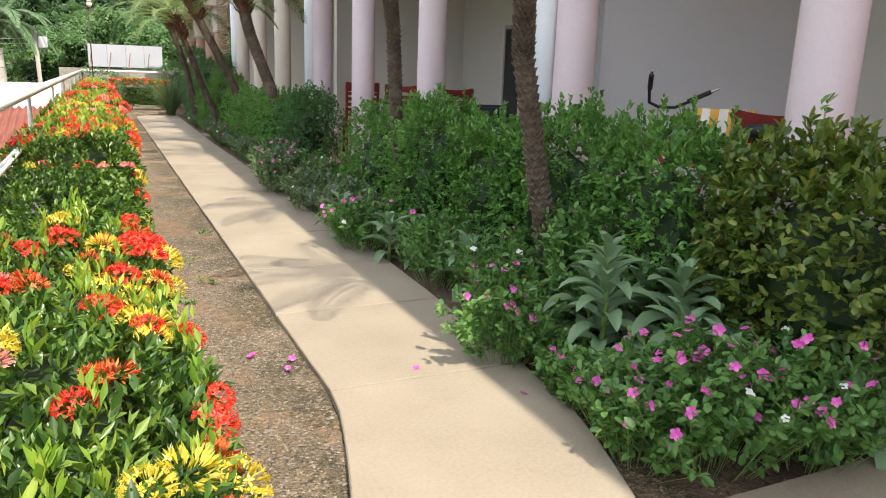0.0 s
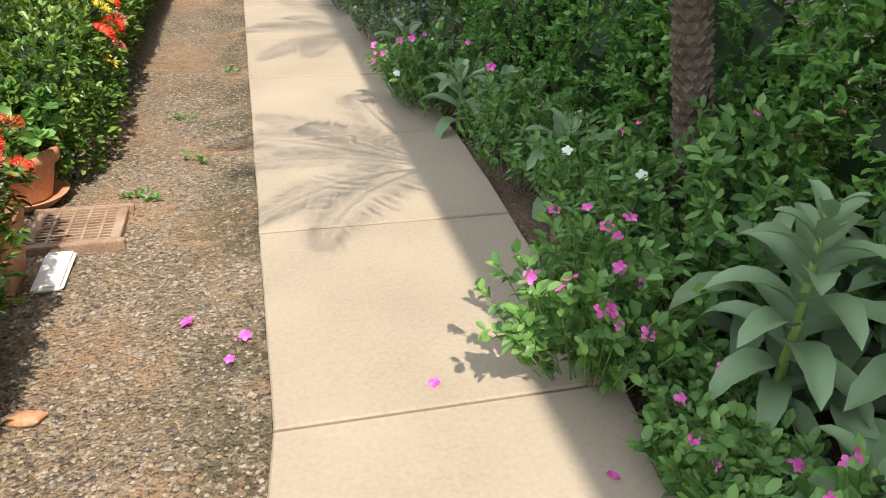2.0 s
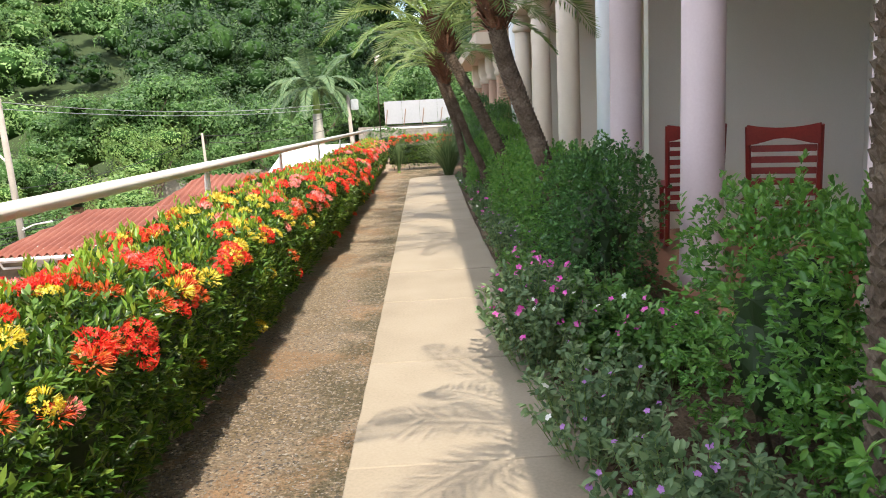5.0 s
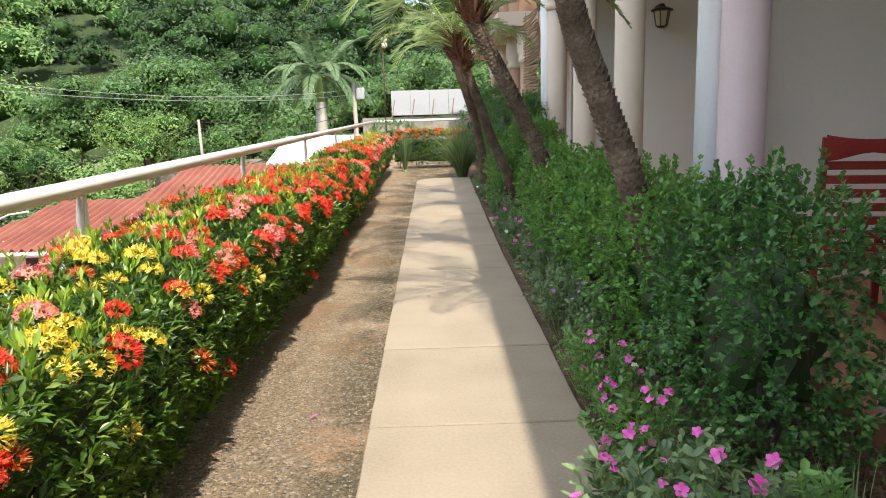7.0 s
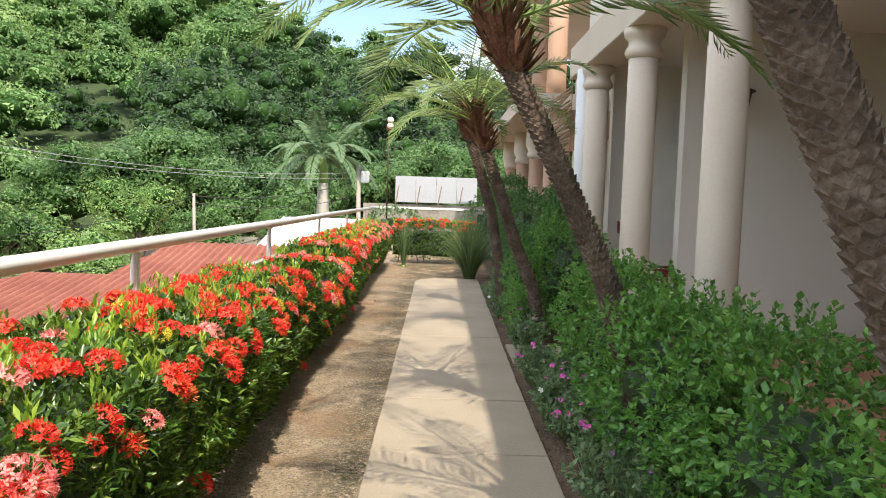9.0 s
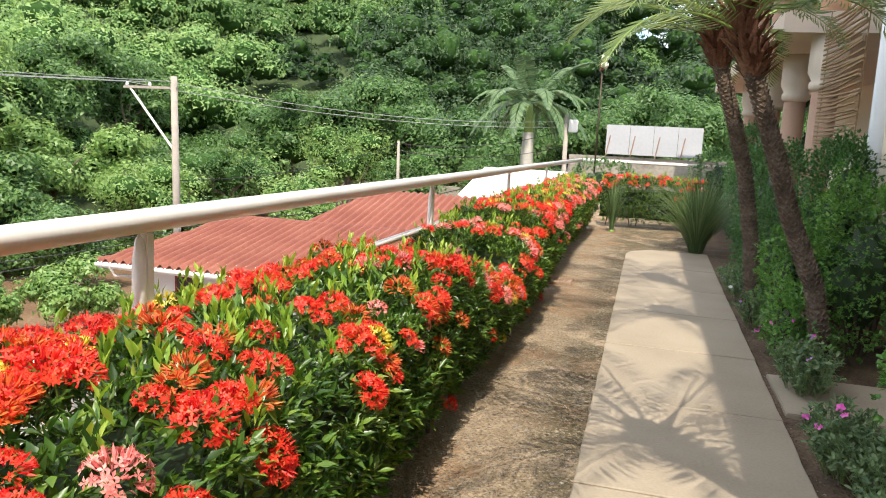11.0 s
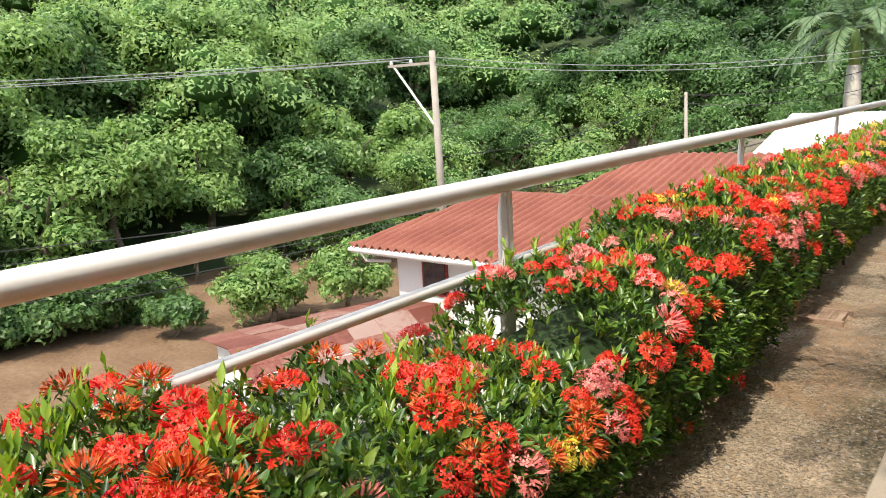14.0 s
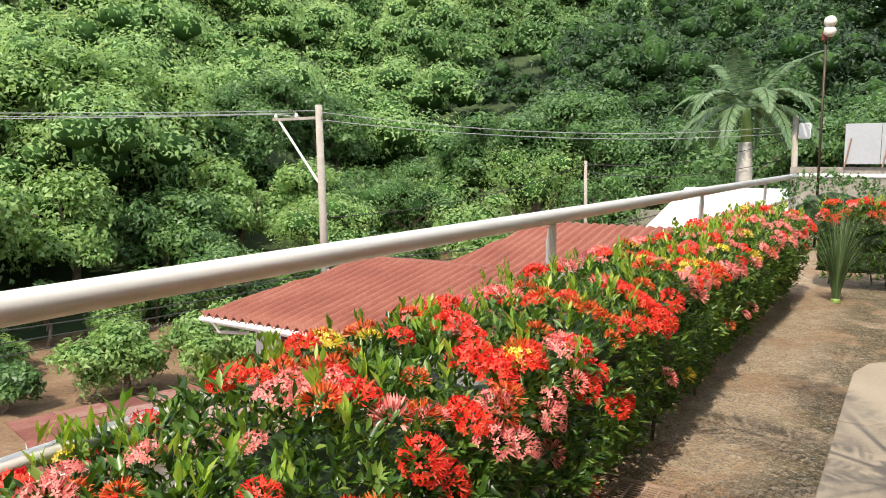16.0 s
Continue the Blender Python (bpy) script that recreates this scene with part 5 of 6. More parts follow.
shrub(1.75, 9.0, 0.40, 0.62, 1.22, SD, 107, 0.034, 0.017, 1900)
shrub(1.82, 10.15, 0.48, 0.62, 1.10, S, 108, 0.036, 0.017)
shrub(1.78, 11.35, 0.48, 0.72, 1.08, S, 109, 0.038, 0.018)
shrub(1.74, 12.75, 0.46, 0.78, 1.05, S, 110, 0.040, 0.019)
shrub(1.80, 14.2, 0.44, 0.72, 1.12, S, 111, 0.038, 0.019)
shrub(1.98, 17.45, 0.45, 0.50, 1.34, S, 112, 0.036, 0.017, 1700, 4.5)
shrub(1.46, 17.75, 0.24, 0.42, 1.02, S, 123, 0.040, 0.016, 1300, 2.4)
shrub(2.12, 19.2, 0.32, 0.8, 1.75, SD, 124, 0.045, 0.018, 700, 2.6)
shrub(1.36, 16.95, 0.20, 0.34, 0.62, S, 125, 0.036, 0.015, 1200, 2.4, 5, "low leafy bush at the foot of a palm")
shrub(1.65, 18.9, 0.42, 0.65, 1.08, SD, 113, 0.034, 0.016)
shrub(1.70, 20.3, 0.42, 0.7, 1.15, SD, 114, 0.036, 0.016, 1000)
shrub(1.95, 22.0, 0.5, 0.8, 1.7, SD, 115, 0.04, 0.018, 900)
shrub(2.0, 24.2, 0.5, 0.9, 1.5, SD, 116, 0.04, 0.018, 800)
shrub(2.15, 26.2, 0.5, 0.9, 2.1, SD, 118, 0.045, 0.02, 700)
shrub(1.98, 5.55, 0.40, 0.42, 1.22, S, 119, 0.040, 0.018)
shrub(1.7, 28.0, 0.6, 0.6, 1.6, SD, 121, 0.05, 0.022, 500)
shrub(-0.9, 30.0, 0.8, 0.5, 1.25, SD, 122, 0.05, 0.022, 500)
# unclipped green block of the left-hand hedge
green_block = shrub(-1.12, 4.15, 0.46, 0.66, 0.76, M["ixora"], 117, 0.040, 0.020, 1900, 4.5, 5, "clipped green shrub between the flowering hedges")
g = np.random.default_rng(19)
for q in range(20):
    ob = new("flower_head", HEADS[("yellow", "red", "pink", "red")[q % 4]][q % 3])
    ob.parent = green_block
    ob.location = (0.45, g.uniform(0.10, 0.62), 0.40 + 0.34 * g.random()) if q < 10 else (g.uniform(-0.3, 0.42), g.uniform(0.25, 0.64), 0.77)
    ob.rotation_euler = (g.uniform(-0.3, 0.1), 0.8 if q < 10 else 0.1, g.uniform(0, 1))
    ob.scale = [g.uniform(0.8, 1.15)] * 3


# ---- low flowering plants ----
def five_petal(r, material, seed):
    bm_items = []
    a = np.arange(5) * math.tau / 5 + seed
    d = np.stack([np.cos(a), np.sin(a), np.full(5, 0.12)], 1)
    bm_items.append(leaf_arrays(np.zeros((5, 3)), d, np.tile([[0, 0, 1.0]], (5, 1)), np.full(5, r), np.full(5, r * 0.8), 0.06, 0.08, True))
    v, f = join_arrays(bm_items)
    me = mesh_np("flower", v, f)
    me.materials.append(material)
    return me


PINK, WHITE, VIOLET = five_petal(0.024, M["petal_magenta"], 0.2), five_petal(0.021, M["petal_white"], 0.5), five_petal(0.013, M["petal_violet"], 0.9)


def low_plant(x, y, rx, ry, h, seed, leaf, flower, count, ln=0.036, wd=0.018, stems=60, label="", name="periwinkle", white=0.06, lean=(0, 0)):
    """A loose clump: thin stems, leaf pairs all the way up, flowers at the tips."""
    top = thing(name, x, y, -0.03, label or "periwinkle clump with pink five-petalled flowers", "flowering plant", "low flowers beside the path")
    g = np.random.default_rng(seed)
    items, tips = [], []
    rx, ry, stems, ln, wd = rx * 1.15, ry * 1.2, int(stems * 1.25), ln * 1.2, wd * 1.25
    sv, sf = [], []
    for q in range(stems):
        a, rr = g.uniform(0, 6.28), math.sqrt(g.random())
        tip = np.array([math.cos(a) * rx * rr + lean[0], math.sin(a) * ry * rr + lean[1], h * (1.02 - 0.42 * rr ** 2) * g.uniform(0.72, 1.08)])
        base = np.array([tip[0] * 0.45, tip[1] * 0.45, 0.0])
        tips.append(tip)
        m = max(6, int(tip[2] / 0.045))
        t = np.linspace(0.22, 1.0, m)[:, None]
        pts = base + (tip - base) * t + np.array([0, 0, 1.0]) * 0.05 * np.sin(t * math.pi)
        ax = np.tile(unit((tip - base)[None]), (m, 1))
        items.append(whorls(pts, ax, 4, ln, wd, 1.15, seed * 7 + q, 0.12, 0.2, True))
        side = np.array([[0.0025, 0, 0], [-0.00125, 0.002, 0], [-0.00125, -0.002, 0]])
        sv.append(np.concatenate([base + side, tip + side]))
        o = q * 6
        sf += [[o, o + 1, o + 4, o + 3], [o + 1, o + 2, o + 5, o + 4], [o + 2, o, o + 3, o + 5]]
    v, f = join_arrays(items)
    link("foliage", mesh_np("foliage", v, f), leaf, top)
    tagged(link("stem", mesh_np("stem", np.concatenate(sv), np.array(sf)), M["crownshaft"], top), kind="stuff")
    order = sorted(range(stems), key=lambda q: -(tips[q][2] - 0.35 * tips[q][0] - 0.25 * tips[q][1]) + g.normal() * 0.12)[:int(count * 1.5)]
    for q in order:
        ob = new("flower", WHITE if g.random() < white else flower)
        ob.parent = top
        dr = Vector((g.normal() * 0.4 - 0.35, g.normal() * 0.4 - 0.45, 0.8)).normalized()
        s = g.uniform(0.75, 1.2)
        ob.matrix_basis = Matrix.LocRotScale(Vector(tips[q]) + Vector((0, 0, 0.02)), dr.to_track_quat("Z", "Y"), (s, s, s))
    return top


V, LA = M["vinca"], M["lantana"]
low_plant(1.28, 0.70, 0.42, 0.42, 0.52, 201, V, PINK, 24, 0.040, 0.021, 90, white=0.12)
low_plant(1.68, 0.55, 0.35, 0.30, 0.50, 202, V, PINK, 12, 0.040, 0.021, 60, white=0.12)
low_plant(1.02, 1.92, 0.30, 0.30, 0.50, 203, V, PINK, 10, 0.040, 0.022, 55, lean=(-0.06, 0))
low_plant(0.99, 0.80, 0.16, 0.36, 0.36, 227, V, PINK, 6, 0.038, 0.02, 55)
low_plant(1.04, 1.28, 0.12, 0.24, 0.26, 228, V, PINK, 2, 0.036, 0.02, 40)
low_plant(1.20, 1.20, 0.16, 0.34, 0.24, 221, V, PINK, 3, 0.036, 0.02, 60)
low_plant(1.16, 1.58, 0.14, 0.26, 0.26, 222, V, PINK, 2, 0.036, 0.02, 45)
low_plant(1.52, 2.12, 0.24, 0.34, 0.72, 223, V, PINK, 1, 0.046, 0.022, 60)
low_plant(1.35, 2.55, 0.26, 0.42, 0.55, 204, V, PINK, 4, 0.040, 0.020, 50)
low_plant(1.30, 3.45, 0.26, 0.45, 0.50, 205, V, PINK, 3, 0.036, 0.018, 60)
low_plant(1.10, 4.55, 0.36, 0.36, 0.48, 206, V, PINK, 9, 0.036, 0.018, 60)
low_plant(1.25, 5.45, 0.32, 0.45, 0.50, 207, LA, VIOLET, 16, 0.038, 0.02, 70, "grey-green lantana with tiny violet flowers", "lantana")
low_plant(1.12, 6.5, 0.30, 0.45, 0.48, 208, LA, VIOLET, 12, 0.036, 0.02, 60, "grey-green lantana with tiny violet flowers", "lantana")
low_plant(1.06, 7.75, 0.36, 0.50, 0.62, 209, LA, PINK, 12, 0.036, 0.019, 90)
low_plant(1.45, 7.75, 0.42, 0.42, 0.50, 210, V, PINK, 14, 0.044, 0.023, 100, white=0.15)
low_plant(1.78, 7.35, 0.30, 0.35, 0.46, 211, V, PINK, 8, 0.044, 0.023, 60)
low_plant(1.22, 8.7, 0.24, 0.42, 0.42, 212, V, PINK, 13, 0.034, 0.017, 50)
low_plant(1.22, 9.7, 0.20, 0.50, 0.36, 213, V, PINK, 12, 0.030, 0.015, 50)
low_plant(1.28, 10.9, 0.24, 0.62, 0.42, 214, LA, VIOLET, 10, 0.032, 0.016, 60, "grey-green lantana with tiny violet flowers", "lantana")
low_plant(1.32, 12.1, 0.24, 0.55, 0.40, 215, LA, VIOLET, 6, 0.032, 0.016, 60, "grey-green lantana with tiny violet flowers", "lantana")
low_plant(1.50, 13.1, 0.34, 0.45, 0.38, 216, LA, PINK, 9, 0.032, 0.014, 110)
low_plant(1.48, 14.3, 0.32, 0.5, 0.40, 217, LA, PINK, 6, 0.030, 0.013, 110)
low_plant(1.28, 13.65, 0.18, 0.42, 0.36, 224, LA, PINK, 4, 0.030, 0.013, 80)
low_plant(1.30, 14.85, 0.20, 0.32, 0.34, 225, LA, PINK, 3, 0.030, 0.013, 80)
low_plant(1.34, 16.15, 0.20, 0.30, 0.36, 226, LA, VIOLET, 3, 0.032, 0.016, 45, "grey-green lantana with tiny violet flowers", "lantana")
low_plant(1.45, 16.9, 0.28, 0.38, 0.36, 218, V, PINK, 6, 0.032, 0.016, 60)
low_plant(1.32, 18.1, 0.22, 0.5, 0.34, 219, LA, VIOLET, 5, 0.030, 0.015, 60, "grey-green lantana with tiny violet flowers", "lantana")
low_plant(1.32, 19.6, 0.24, 0.6, 0.36, 220, LA, VIOLET, 4, 0.030, 0.015, 60, "grey-green lantana with tiny violet flowers", "lantana")


def big_leaf_plant(x, y, h, seed, count=26, ln=0.22):
    """An upright plant with long grey-green toothed leaves in pairs."""
    top = thing("kalanchoe", x, y, -0.03, "upright succulent with long grey-green toothed leaves", "succulent plant", "succulents beside the path")
    g = np.random.default_rng(seed)
    part("stem", tube([(0, 0, 0), (0.01, 0, h * 0.5), (0.0, 0.01, h * 0.93)], [0.016, 0.013, 0.008], 8), M["crownshaft"], top, "", True)
    for q in range(count):
        u = q / count
        z = h * (0.08 + 0.86 * u)
        l = ln * (0.95 + 0.45 * math.sin(min(1, u * 1.2) * math.pi)) * g.uniform(1.0, 1.35) * (1 - 0.45 * max(0, u - 0.75) / 0.25)
        w = l * 0.27
        t = np.linspace(0, 1, 9)
        prof = np.sin(np.clip(t, 0, 1) ** 0.75 * math.pi) ** 0.7 * w / 2 + 0.006
        prof[-1] = 0.001
        tilt = 0.15 + 0.95 * u
        arch = (1.25 * (1 - u) + 0.75) * g.uniform(0.8, 1.25)
        ang = tilt - arch * t ** 1.5
        xs = np.concatenate([[0], np.cumsum(np.cos((ang[1:] + ang[:-1]) / 2) * l / 8)])
        zs = np.concatenate([[0], np.cumsum(np.sin((ang[1:] + ang[:-1]) / 2) * l / 8)])
        saw = 1 + 0.10 * (np.arange(9) % 2)
        bm = bmesh.new()
        rows = [[bm.verts.new((xs[i], s * prof[i] * saw[i], zs[i] + abs(s) * prof[i] * 0.55)) for s in (-1, -0.5, 0, 0.5, 1)] for i in range(9)]
        for a, b in zip(rows, rows[1:]):
            for k in range(4):
                bm.faces.new((a[k], a[k + 1], b[k + 1], b[k]))
        lf = part("leaf", bm, M["sage"], top, "", True)
        lf.matrix_basis = Matrix.Translation((0, 0, z)) @ Matrix.Rotation(q * math.pi / 2 + (q // 2) * 0.55 + g.uniform(-0.2, 0.2), 4, "Z")
    return top


for q, (x, y, h, c, l) in enumerate(((1.30, 1.12, 0.30, 18, 0.19), (1.62, 0.98, 0.40, 20, 0.2), (1.45, 1.78, 0.52, 22, 0.2), (1.70, 1.66, 0.55, 22, 0.2), (1.33, 1.50, 0.80, 38, 0.175), (1.66, 1.32, 0.66, 26, 0.20), (1.52, 1.12, 0.50, 20, 0.19), (1.85, 1.62, 0.6, 20, 0.19), (2.0, 0.45, 0.55, 22, 0.20), (1.36, 3.05, 0.40, 16, 0.2),
                                     (1.16, 4.1, 0.40, 14, 0.17), (1.05, 5.05, 0.42, 18, 0.17), (1.4, 4.0, 0.36, 14, 0.2))):
    big_leaf_plant(x, y, h, 400 + q, c, l)

# young leafy shoot in front of a column
shoot = thing("young_shoot", 2.2, 1.12, -0.03, "single upright shoot with rounded leaves", "plant")
part("stem", tube([(0, 0, 0), (0.0, 0, 0.8), (0.03, 0.0, 1.42)], [0.008, 0.007, 0.004], 6), M["crownshaft"], shoot)
v, f = whorls(np.array([[0.0, 0, 1.12], [0.01, 0, 1.22], [0.02, 0, 1.32], [0.03, 0, 1.42]]), np.tile([[0, 0, 1.0]], (4, 1)), 5, 0.085, 0.05, 0.9, 5, 0.15, 0.15, True)
link("foliage", mesh_np("foliage", v, f), M["shrub"], shoot)


# ---- grass clumps at the path's end ----
def grass_clump(x, y, h, r, n, seed):
    top = thing("grass_clump", x, y, -0.03, "tall tuft of arching green grass", "ornamental grass")
    g = np.random.default_rng(seed)
    t = np.linspace(0, 1, 6)
    a = g.uniform(0, 6.28, n)
    l = h * g.uniform(0.6, 1.15, n)
    lean = g.random(n) ** 0.8 * r
    o = np.stack([np.cos(a), np.sin(a)], 1)
    b = np.stack([np.cos(a + 1.57), np.sin(a + 1.57)], 1)
    vs = []
    for q in t:
        out = lean * q ** 1.8 + 0.10 * r
        z = l * (q - 0.22 * (lean / max(r, 0.01)) * q ** 2.5)
        w = 0.007 * (1 - q) + 0.0008
        for s in (-1, 1):
            vs.append(np.stack([o[:, 0] * out + b[:, 0] * w * s, o[:, 1] * out + b[:, 1] * w * s, z], 1))
    v = np.stack(vs, 1).reshape(-1, 3)
    i = np.arange(n)[:, None] * 12
    f = np.concatenate([i + np.array([[2 * q, 2 * q + 1, 2 * q + 3, 2 * q + 2]]) for q in range(5)], 0)
    link("tuft", mesh_np("tuft", v, f), M["grass"], top)
    part("root_crown", lathe([(0.05, 0), (0.05, 0.03), (0.02, 0.07)], 10), M["crownshaft"], top)
    return top


grass_clump(1.05, 23.0, 1.25, 1.05, 1000, 1)
grass_clump(-0.35, 25.0, 1.05, 0.32, 220, 2)
grass_clump(1.35, 2.95, 0.55, 0.14, 22, 3)
grass_clump(1.55, 7.9, 0.62, 0.2, 26, 4)
grass_clump(1.7, 13.6, 0.5, 0.2, 30, 5)


# ---- pots, drains, small things on the ground ----
box_pot = thing("planter_box", -0.95, 2.80, -0.03, "square terracotta planter with an ixora in it", "planter")
bm = bmesh.new()
bot = [bm.verts.new((sx * 0.10, sy * 0.10, 0)) for sx, sy in ((-1, -1), (1, -1), (1, 1), (-1, 1))]
tp = [bm.verts.new((sx * 0.14, sy * 0.14, 0.27)) for sx, sy in ((-1, -1), (1, -1), (1, 1), (-1, 1))]
ti = [bm.verts.new((sx * 0.115, sy * 0.115, 0.27)) for sx, sy in ((-1, -1), (1, -1), (1, 1), (-1, 1))]
tb = [bm.verts.new((sx * 0.11, sy * 0.11, 0.22)) for sx, sy in ((-1, -1), (1, -1), (1, 1), (-1, 1))]
bm.faces.new(bot[::-1])
for k in range(4):
    j = (k + 1) % 4
    bm.faces.new((bot[k], bot[j], tp[j], tp[k]))
    bm.faces.new((tp[k], tp[j], ti[j], ti[k]))
    bm.faces.new((ti[k], ti[j], tb[j], tb[k]))
bm.faces.new(tb)
bmesh.ops.bevel(bm, geom=bm.edges[:], offset=0.006, segments=1, affect="EDGES")
part("pot", bm, M["terracotta"], box_pot)
round_pot = thing("flower_pot", -0.98, 3.55, -0.03, "round terracotta pot on a saucer with a leafy plant", "flower pot")
part("pot", lathe([(0.10, 0.03), (0.145, 0.20), (0.165, 0.20), (0.168, 0.26), (0.145, 0.262), (0.13, 0.22), (0.01, 0.215)], 24), M["terracotta"], round_pot, "", True)
part("saucer", lathe([(0.12, 0.0), (0.17, 0.045), (0.175, 0.05), (0.155, 0.046), (0.11, 0.02), (0.01, 0.018)], 24), M["terracotta"], round_pot, "", True)
low_plant(-0.98, 3.55, 0.18, 0.18, 0.30, 230, V, PINK, 2, 0.05, 0.035, 24, "bushy green plant growing in a clay pot", "potted_plant").location.z = 0.17
top = shrub(-0.98, 2.80, 0.24, 0.24, 0.46, M["ixora"], 231, 0.05, 0.02, 1300, 2.2, 5, "ixora bush growing in a clay planter")
top.location.z = 0.18
g = np.random.default_rng(3)
for q in range(12):
    ob = new("flower_head", HEADS["pink" if q % 2 else "red"][q % 3])
    ob.parent = top
    a = q * 2.4
    ob.location = (0.22 * math.cos(a), 0.22 * math.sin(a), 0.22 + 0.2 * g.random())
tray = tagged(part("saucer_tray", box(-0.80, -0.69, 2.72, 3.0, -0.03, -0.005, 0.01), M["white_wall"]), "white plastic tray lying on the gravel", "tray")


def drain(x0, x1, y0, y1, bars):
    top = thing("drain_grate", (x0 + x1) / 2, (y0 + y1) / 2, -0.03, "rusty iron drain grate set in the ground", "drain grate")
    hx, hy = (x1 - x0) / 2, (y1 - y0) / 2
    # flat near-black plate stands in for the unlit hollow under the bars
    part("pit_shade", box(-hx + 0.02, hx - 0.02, -hy + 0.02, hy - 0.02, 0.004, 0.010), M["pit_shade"], top, "near-black plate coloured as the unlit hollow below")
    for a in (-1, 1):
        part("frame", box(-hx - 0.04, hx + 0.04, a * hy - 0.02, a * hy + 0.02, -0.02, 0.028, 0.003), M["iron"], top)
        part("frame", box(a * hx - 0.02, a * hx + 0.02, -hy + 0.021, hy - 0.021, -0.02, 0.027, 0.003), M["iron"], top)
    for k in range(bars):
        y = -hy + 0.02 + (k + 0.5) / bars * (2 * hy - 0.04)
        part("bar", box(-hx + 0.021, hx - 0.021, y - 0.005, y + 0.005, 0.011, 0.024), M["iron"], top)
    for k in range(4):
        x = -hx + (k + 1) / 5 * 2 * hx
        part("crossbar", box(x - 0.006, x + 0.006, -hy + 0.021, hy - 0.021, 0.0115, 0.026), M["iron"], top)
    return top


drain(-0.88, -0.56, 3.05, 3.38, 11)
drain(-0.88, -0.54, 19.2, 19.48, 10)

for x, y, s in ((-0.25, 2.42, 1.25), (-0.06, 2.30, 1.0), (-0.11, 2.18, 0.8), (0.49, 1.91, 0.9), (0.86, 1.45, 0.9), (-0.3, 9.6, 0.9)):
    ob = link("fallen_flower", PINK.copy(), None)
    ob.matrix_basis = Matrix.LocRotScale((x, y, 0.006 if x > 0 else -0.015), Euler((0.3, 0.2, x * 9)), (s, s, s))
    tagged(ob, "pink flower fallen on the ground", "fallen flower", "fallen flowers")
bm = bmesh.new()
bmesh.ops.create_icosphere(bm, subdivisions=2, radius=1)
for q in bm.verts:
    q.co = Vector((q.co.x * 0.05 + 0.008 * math.sin(q.co.y * 5), q.co.y * 0.03, q.co.z * 0.02))
ob = part("stone", bm, M["terracotta"])
ob.location = (-0.66, 2.02, -0.018)
tagged(ob, "flat tan stone lying on the gravel", "stone")
for q, (x, y) in enumerate(((-0.52, 3.52), (-0.45, 3.46), (-0.25, 3.9), (-0.4, 4.6), (-0.12, 5.6))):
    gg = np.random.default_rng(q)
    v, f = whorls(gg.normal(size=(7, 3)) * np.array([0.03, 0.03, 0.004]) + np.array([x, y, -0.02]), np.tile([[0, 0, 1.0]], (7, 1)), 5, 0.03, 0.012, 1.0, q, 0.2, 0.1, True)
    tagged(link("weed", mesh_np("weed", v, f), M["vinca"]), "small green weed sprouting from the gravel", "weed", "weeds", "stuff")


# ---- porch furniture ----
def rocking_chair(x, y, turn):
    top = thing("rocking_chair", x, y, 0.06, "red varnished wooden rocking chair with slatted back", "chair", "rocking chairs")
    top.rotation_euler.z = turn
    R = M["red_wood"]
    for s in (-1, 1):
        part("rocker", tube([(s * 0.27, -0.5, 0.10), (s * 0.27, -0.2, 0.03), (s * 0.27, 0.15, 0.03), (s * 0.27, 0.5, 0.12)], [0.022] * 4, 6), R, top)
        part("front_leg", box(s * 0.27 - 0.022, s * 0.27 + 0.022, -0.26, -0.21, 0.05, 0.64, 0.005), R, top)
        part("back_post", tube([(s * 0.25, 0.20, 0.05), (s * 0.25, 0.23, 0.5), (s * 0.26, 0.36, 1.25)], [0.026, 0.026, 0.022], 6), R, top)
        part("armrest", box(s * 0.27 - 0.045, s * 0.27 + 0.045, -0.30, 0.28, 0.64, 0.67, 0.008), R, top)
    for k in range(9):
        part("seat_slat", box(-0.25, 0.25, -0.25 + k * 0.052, -0.208 + k * 0.052, 0.40, 0.42, 0.004), R, top)
    for k in range(7):
        z = 0.52 + k * 0.088
        yy = 0.235 + (z - 0.5) * 0.173
        part("back_slat", box(-0.235, 0.235, yy - 0.012, yy + 0.012, z, z + 0.052, 0.004), R, top)
    bm = bmesh.new()
    for i in range(9):
        u = -1 + i / 4
        zt = 1.235 + 0.03 * abs(u) ** 2
        zb = 1.13 + 0.025 * math.cos(u * math.pi)
        row = [bm.verts.new((u * 0.26, 0.335 + dy, z)) for z, dy in ((zb, 0.02), (zt, 0.03), (zt, 0.055), (zb, 0.045))]
        if i:
            for k in range(4):
                bm.faces.new((last[k], last[(k + 1) % 4], row[(k + 1) % 4], row[k]))
        last = row
    bmesh.ops.recalc_face_normals(bm, faces=bm.faces)
    part("top_rail", bm, R, top, "carved top rail")
    return top


for x, y, a in ((3.12, 10.75, 2.9), (3.4, 9.35, 2.6), (3.4, 7.8, 2.8), (3.2, 18.3, 1.2), (3.35, 2.3, 2.2)):
    rocking_chair(x, y, a)

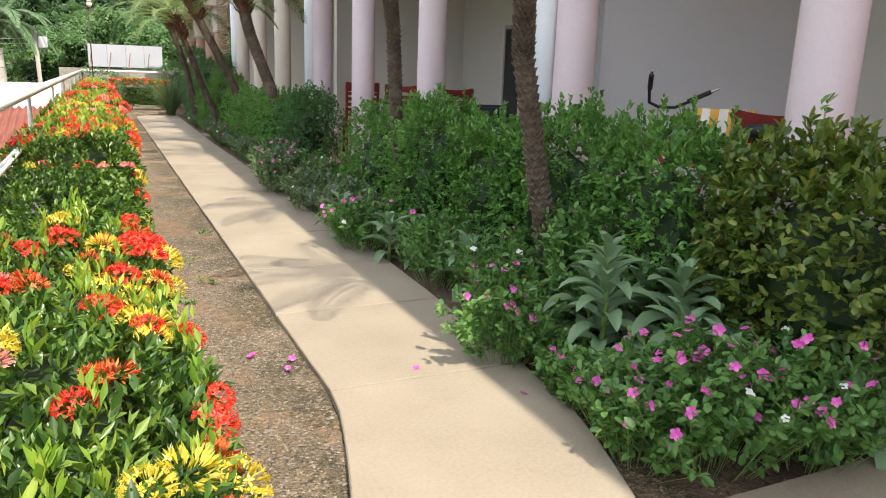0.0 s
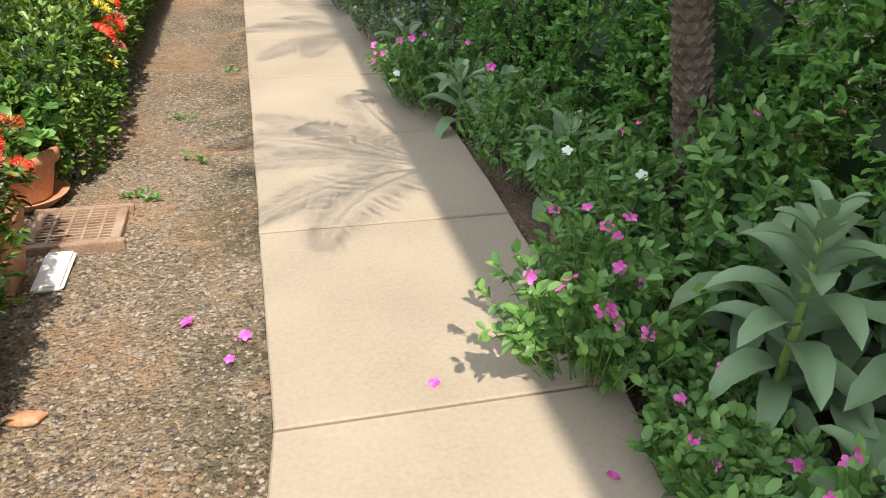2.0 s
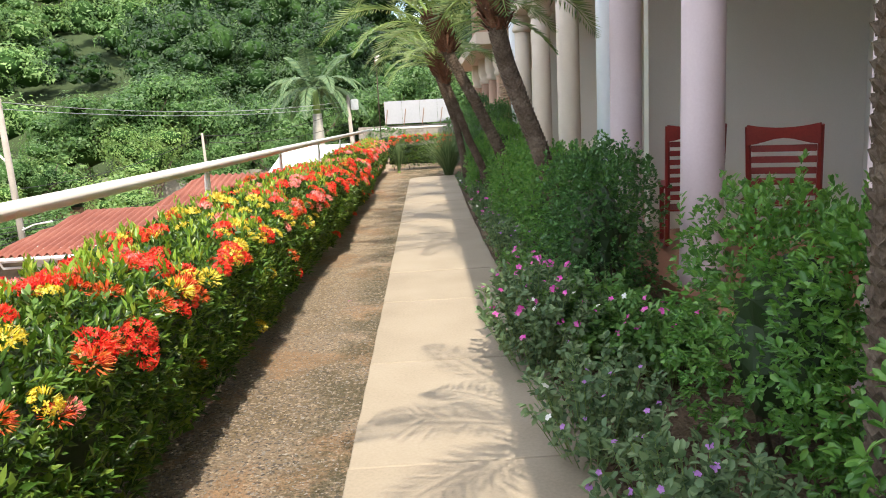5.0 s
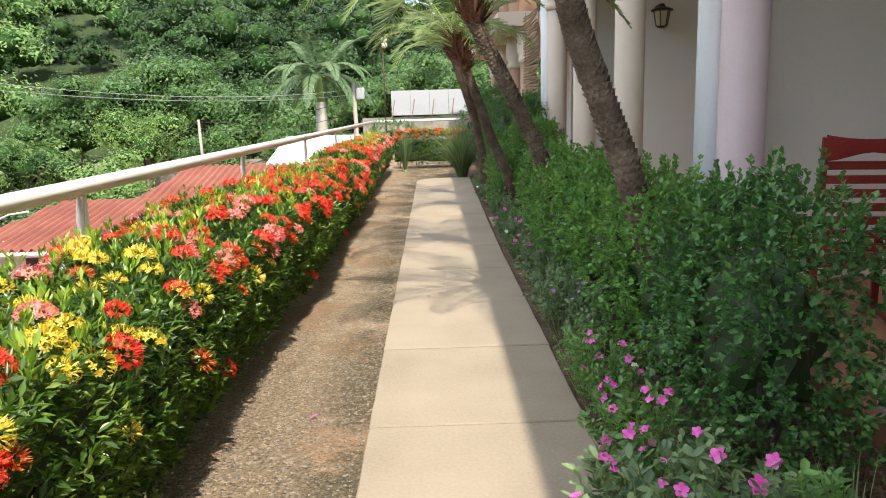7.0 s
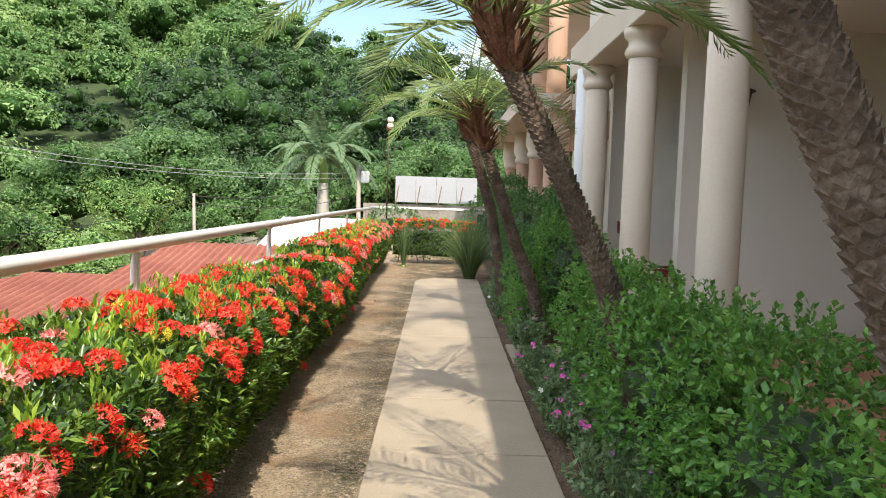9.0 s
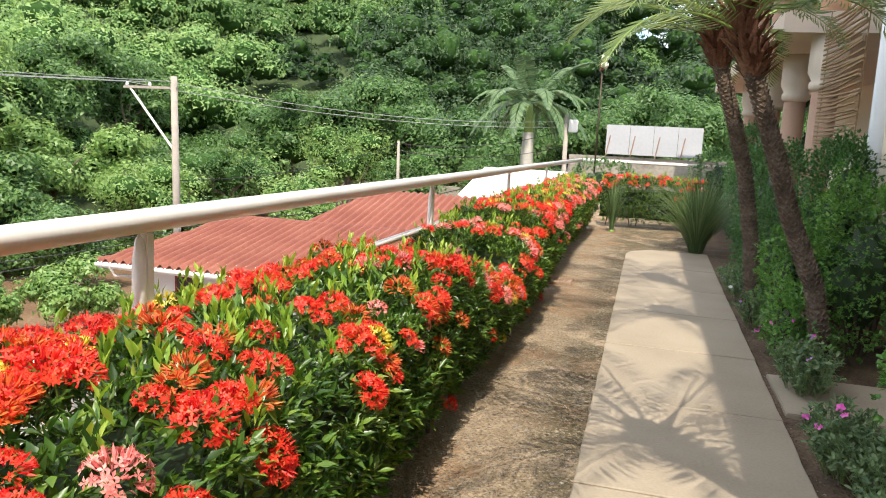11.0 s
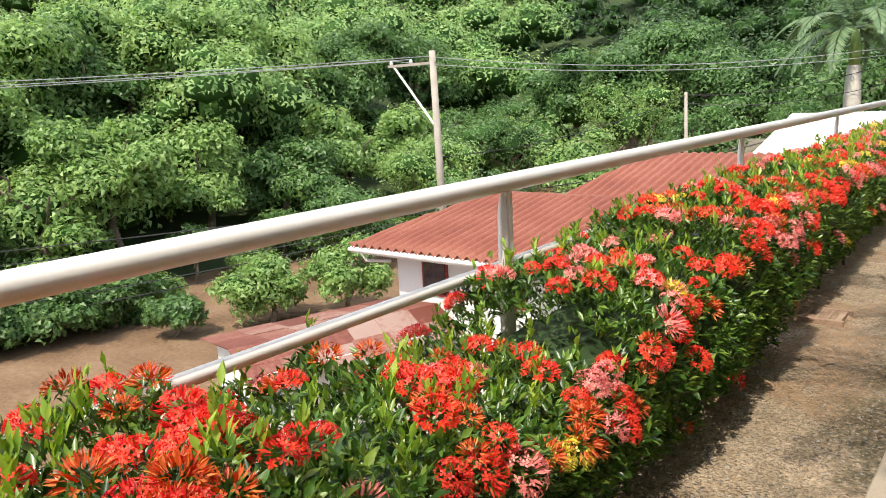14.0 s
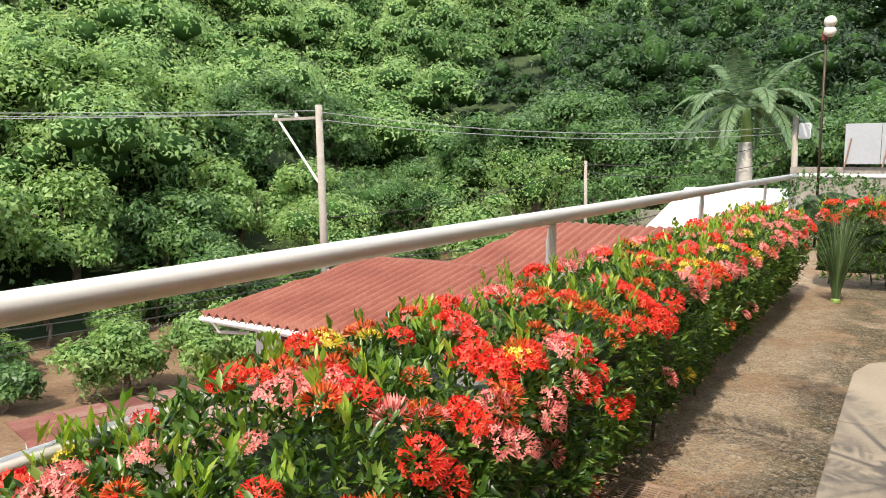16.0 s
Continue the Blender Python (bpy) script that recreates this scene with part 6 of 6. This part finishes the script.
cloth = thing("striped_towel", 3.12, 2.62, 1.30, "orange and white striped towel over a chair back", "towel")
for k in range(7):
    bm = bmesh.new()
    x0, x1 = -0.21 + k * 0.06, -0.21 + (k + 1) * 0.06
    prof = [(-0.035, -0.42), (-0.04, -0.1), (-0.02, 0.0), (0.02, 0.01), (0.05, -0.1), (0.055, -0.3)]
    rows = [[bm.verts.new((x, yy + 0.012 * math.sin(x * 30 + z * 9), z)) for yy, z in prof] for x in (x0, (x0 + x1) / 2, x1)]
    for a, b in zip(rows, rows[1:]):
        for j in range(5):
            bm.faces.new((a[j], a[j + 1], b[j + 1], b[j]))
    part("stripe", bm, M["orange_cloth" if k % 2 == 0 else "white_cloth"], cloth, "", True)
cloth.rotation_euler.z = 2.2

bike = thing("bicycle", 3.35, 3.15, 0.06, "bicycle with black grips leaning in the porch", "bicycle")
bike.rotation_euler.z = 0.15
B = M["bike_red"]
for yy in (-0.5, 0.52):
    bm = bmesh.new()
    pts = [(0, yy + 0.30 * math.cos(a), 0.33 + 0.30 * math.sin(a)) for a in np.linspace(0, math.tau, 25)]
    wheel = part("wheel", tube(pts, [0.022] * 25, 8, False), M["black"], bike, "black bicycle tyre")
    bm.free()
    for k in range(12):
        a = k * math.tau / 12
        part("spoke", tube([(0, yy, 0.33), (0, yy + 0.29 * math.cos(a), 0.33 + 0.29 * math.sin(a))], [0.002, 0.002], 4), M["chrome"], wheel)
for a, b, r in (((0, 0.52, 0.33), (0, 0.36, 1.0), 0.018), ((0, 0.38, 0.92), (0, -0.05, 0.36), 0.018), ((0, 0.38, 0.95), (0, -0.22, 0.86), 0.016), ((0, -0.05, 0.36), (0, -0.24, 1.0), 0.016), ((0, -0.05, 0.36), (0, -0.5, 0.33), 0.010), ((0, -0.5, 0.33), (0, -0.22, 0.86), 0.010)):
    part("frame_tube", tube([a, b], [r, r], 8), B, bike)
part("stem", tube([(0, 0.36, 1.0), (0, 0.36, 1.22)], [0.014, 0.014], 8), M["chrome"], bike)
part("handlebar", tube([(-0.34, 0.18, 1.44), (-0.30, 0.22, 1.40), (-0.16, 0.33, 1.26), (0.0, 0.36, 1.22), (0.16, 0.33, 1.22), (0.30, 0.22, 1.30), (0.36, 0.18, 1.34)], [0.013] * 7, 8), M["black"], bike, "black handlebar")
for s, a, b in ((-1, (-0.27, 0.24, 1.37), (-0.38, 0.14, 1.47)), (1, (0.24, 0.27, 1.27), (0.38, 0.16, 1.355))):
    part("grip", tube([a, b], [0.02, 0.02], 8), M["black"], bike)
    part("bar_end", tube([b, tuple(np.array(b) + (np.array(b) - np.array(a)) * 0.35)], [0.013, 0.013], 8), M["chrome"], bike)
sd = part("saddle", box(-0.09, 0.09, -0.42, -0.12, 0.98, 1.04, 0.025), M["black"], bike)

bag = thing("round_stool", 3.0, 2.05, 0.06, "black cushioned stool on slim legs", "stool")
part("cushion", lathe([(0.16, 1.10), (0.19, 1.13), (0.18, 1.17), (0.1, 1.185)], 18), M["black"], bag, "", True)
for k in range(4):
    a = k * math.pi / 2 + 0.4
    part("leg", tube([(0.2 * math.cos(a), 0.2 * math.sin(a), 0), (0.13 * math.cos(a), 0.13 * math.sin(a), 1.11)], [0.014, 0.014], 8), M["bronze"], bag)

tbl = thing("table", 3.6, 6.1, 0.06, "porch table with a pale top and dark legs", "table")
part("tabletop", box(-0.45, 0.45, -0.6, 0.6, 0.80, 0.84, 0.01), M["white_cloth"], tbl)
for sx in (-0.38, 0.38):
    for sy in (-0.52, 0.52):
        part("leg", box(sx - 0.025, sx + 0.025, sy - 0.025, sy + 0.025, 0, 0.80, 0.004), M["bronze"], tbl)
for x, y, a in ((3.45, 5.15, 0.4), (3.6, 7.0, 2.6), (3.0, 0.6, 1.9)):
    ch = thing("dark_chair", x, y, 0.06, "dark upholstered porch chair", "chair", "dark chairs")
    ch.rotation_euler.z = a
    part("seat", box(-0.24, 0.24, -0.24, 0.24, 0.42, 0.50, 0.03), M["black"], ch)
    part("backrest", box(-0.24, 0.24, 0.20, 0.27, 0.52, 1.08, 0.03), M["black"], ch)
    for sx in (-0.2, 0.2):
        for sy in (-0.2, 0.2):
            part("leg", tube([(sx, sy, 0), (sx * 0.95, sy * 0.95, 0.42)], [0.016, 0.016], 8), M["bronze"], ch)
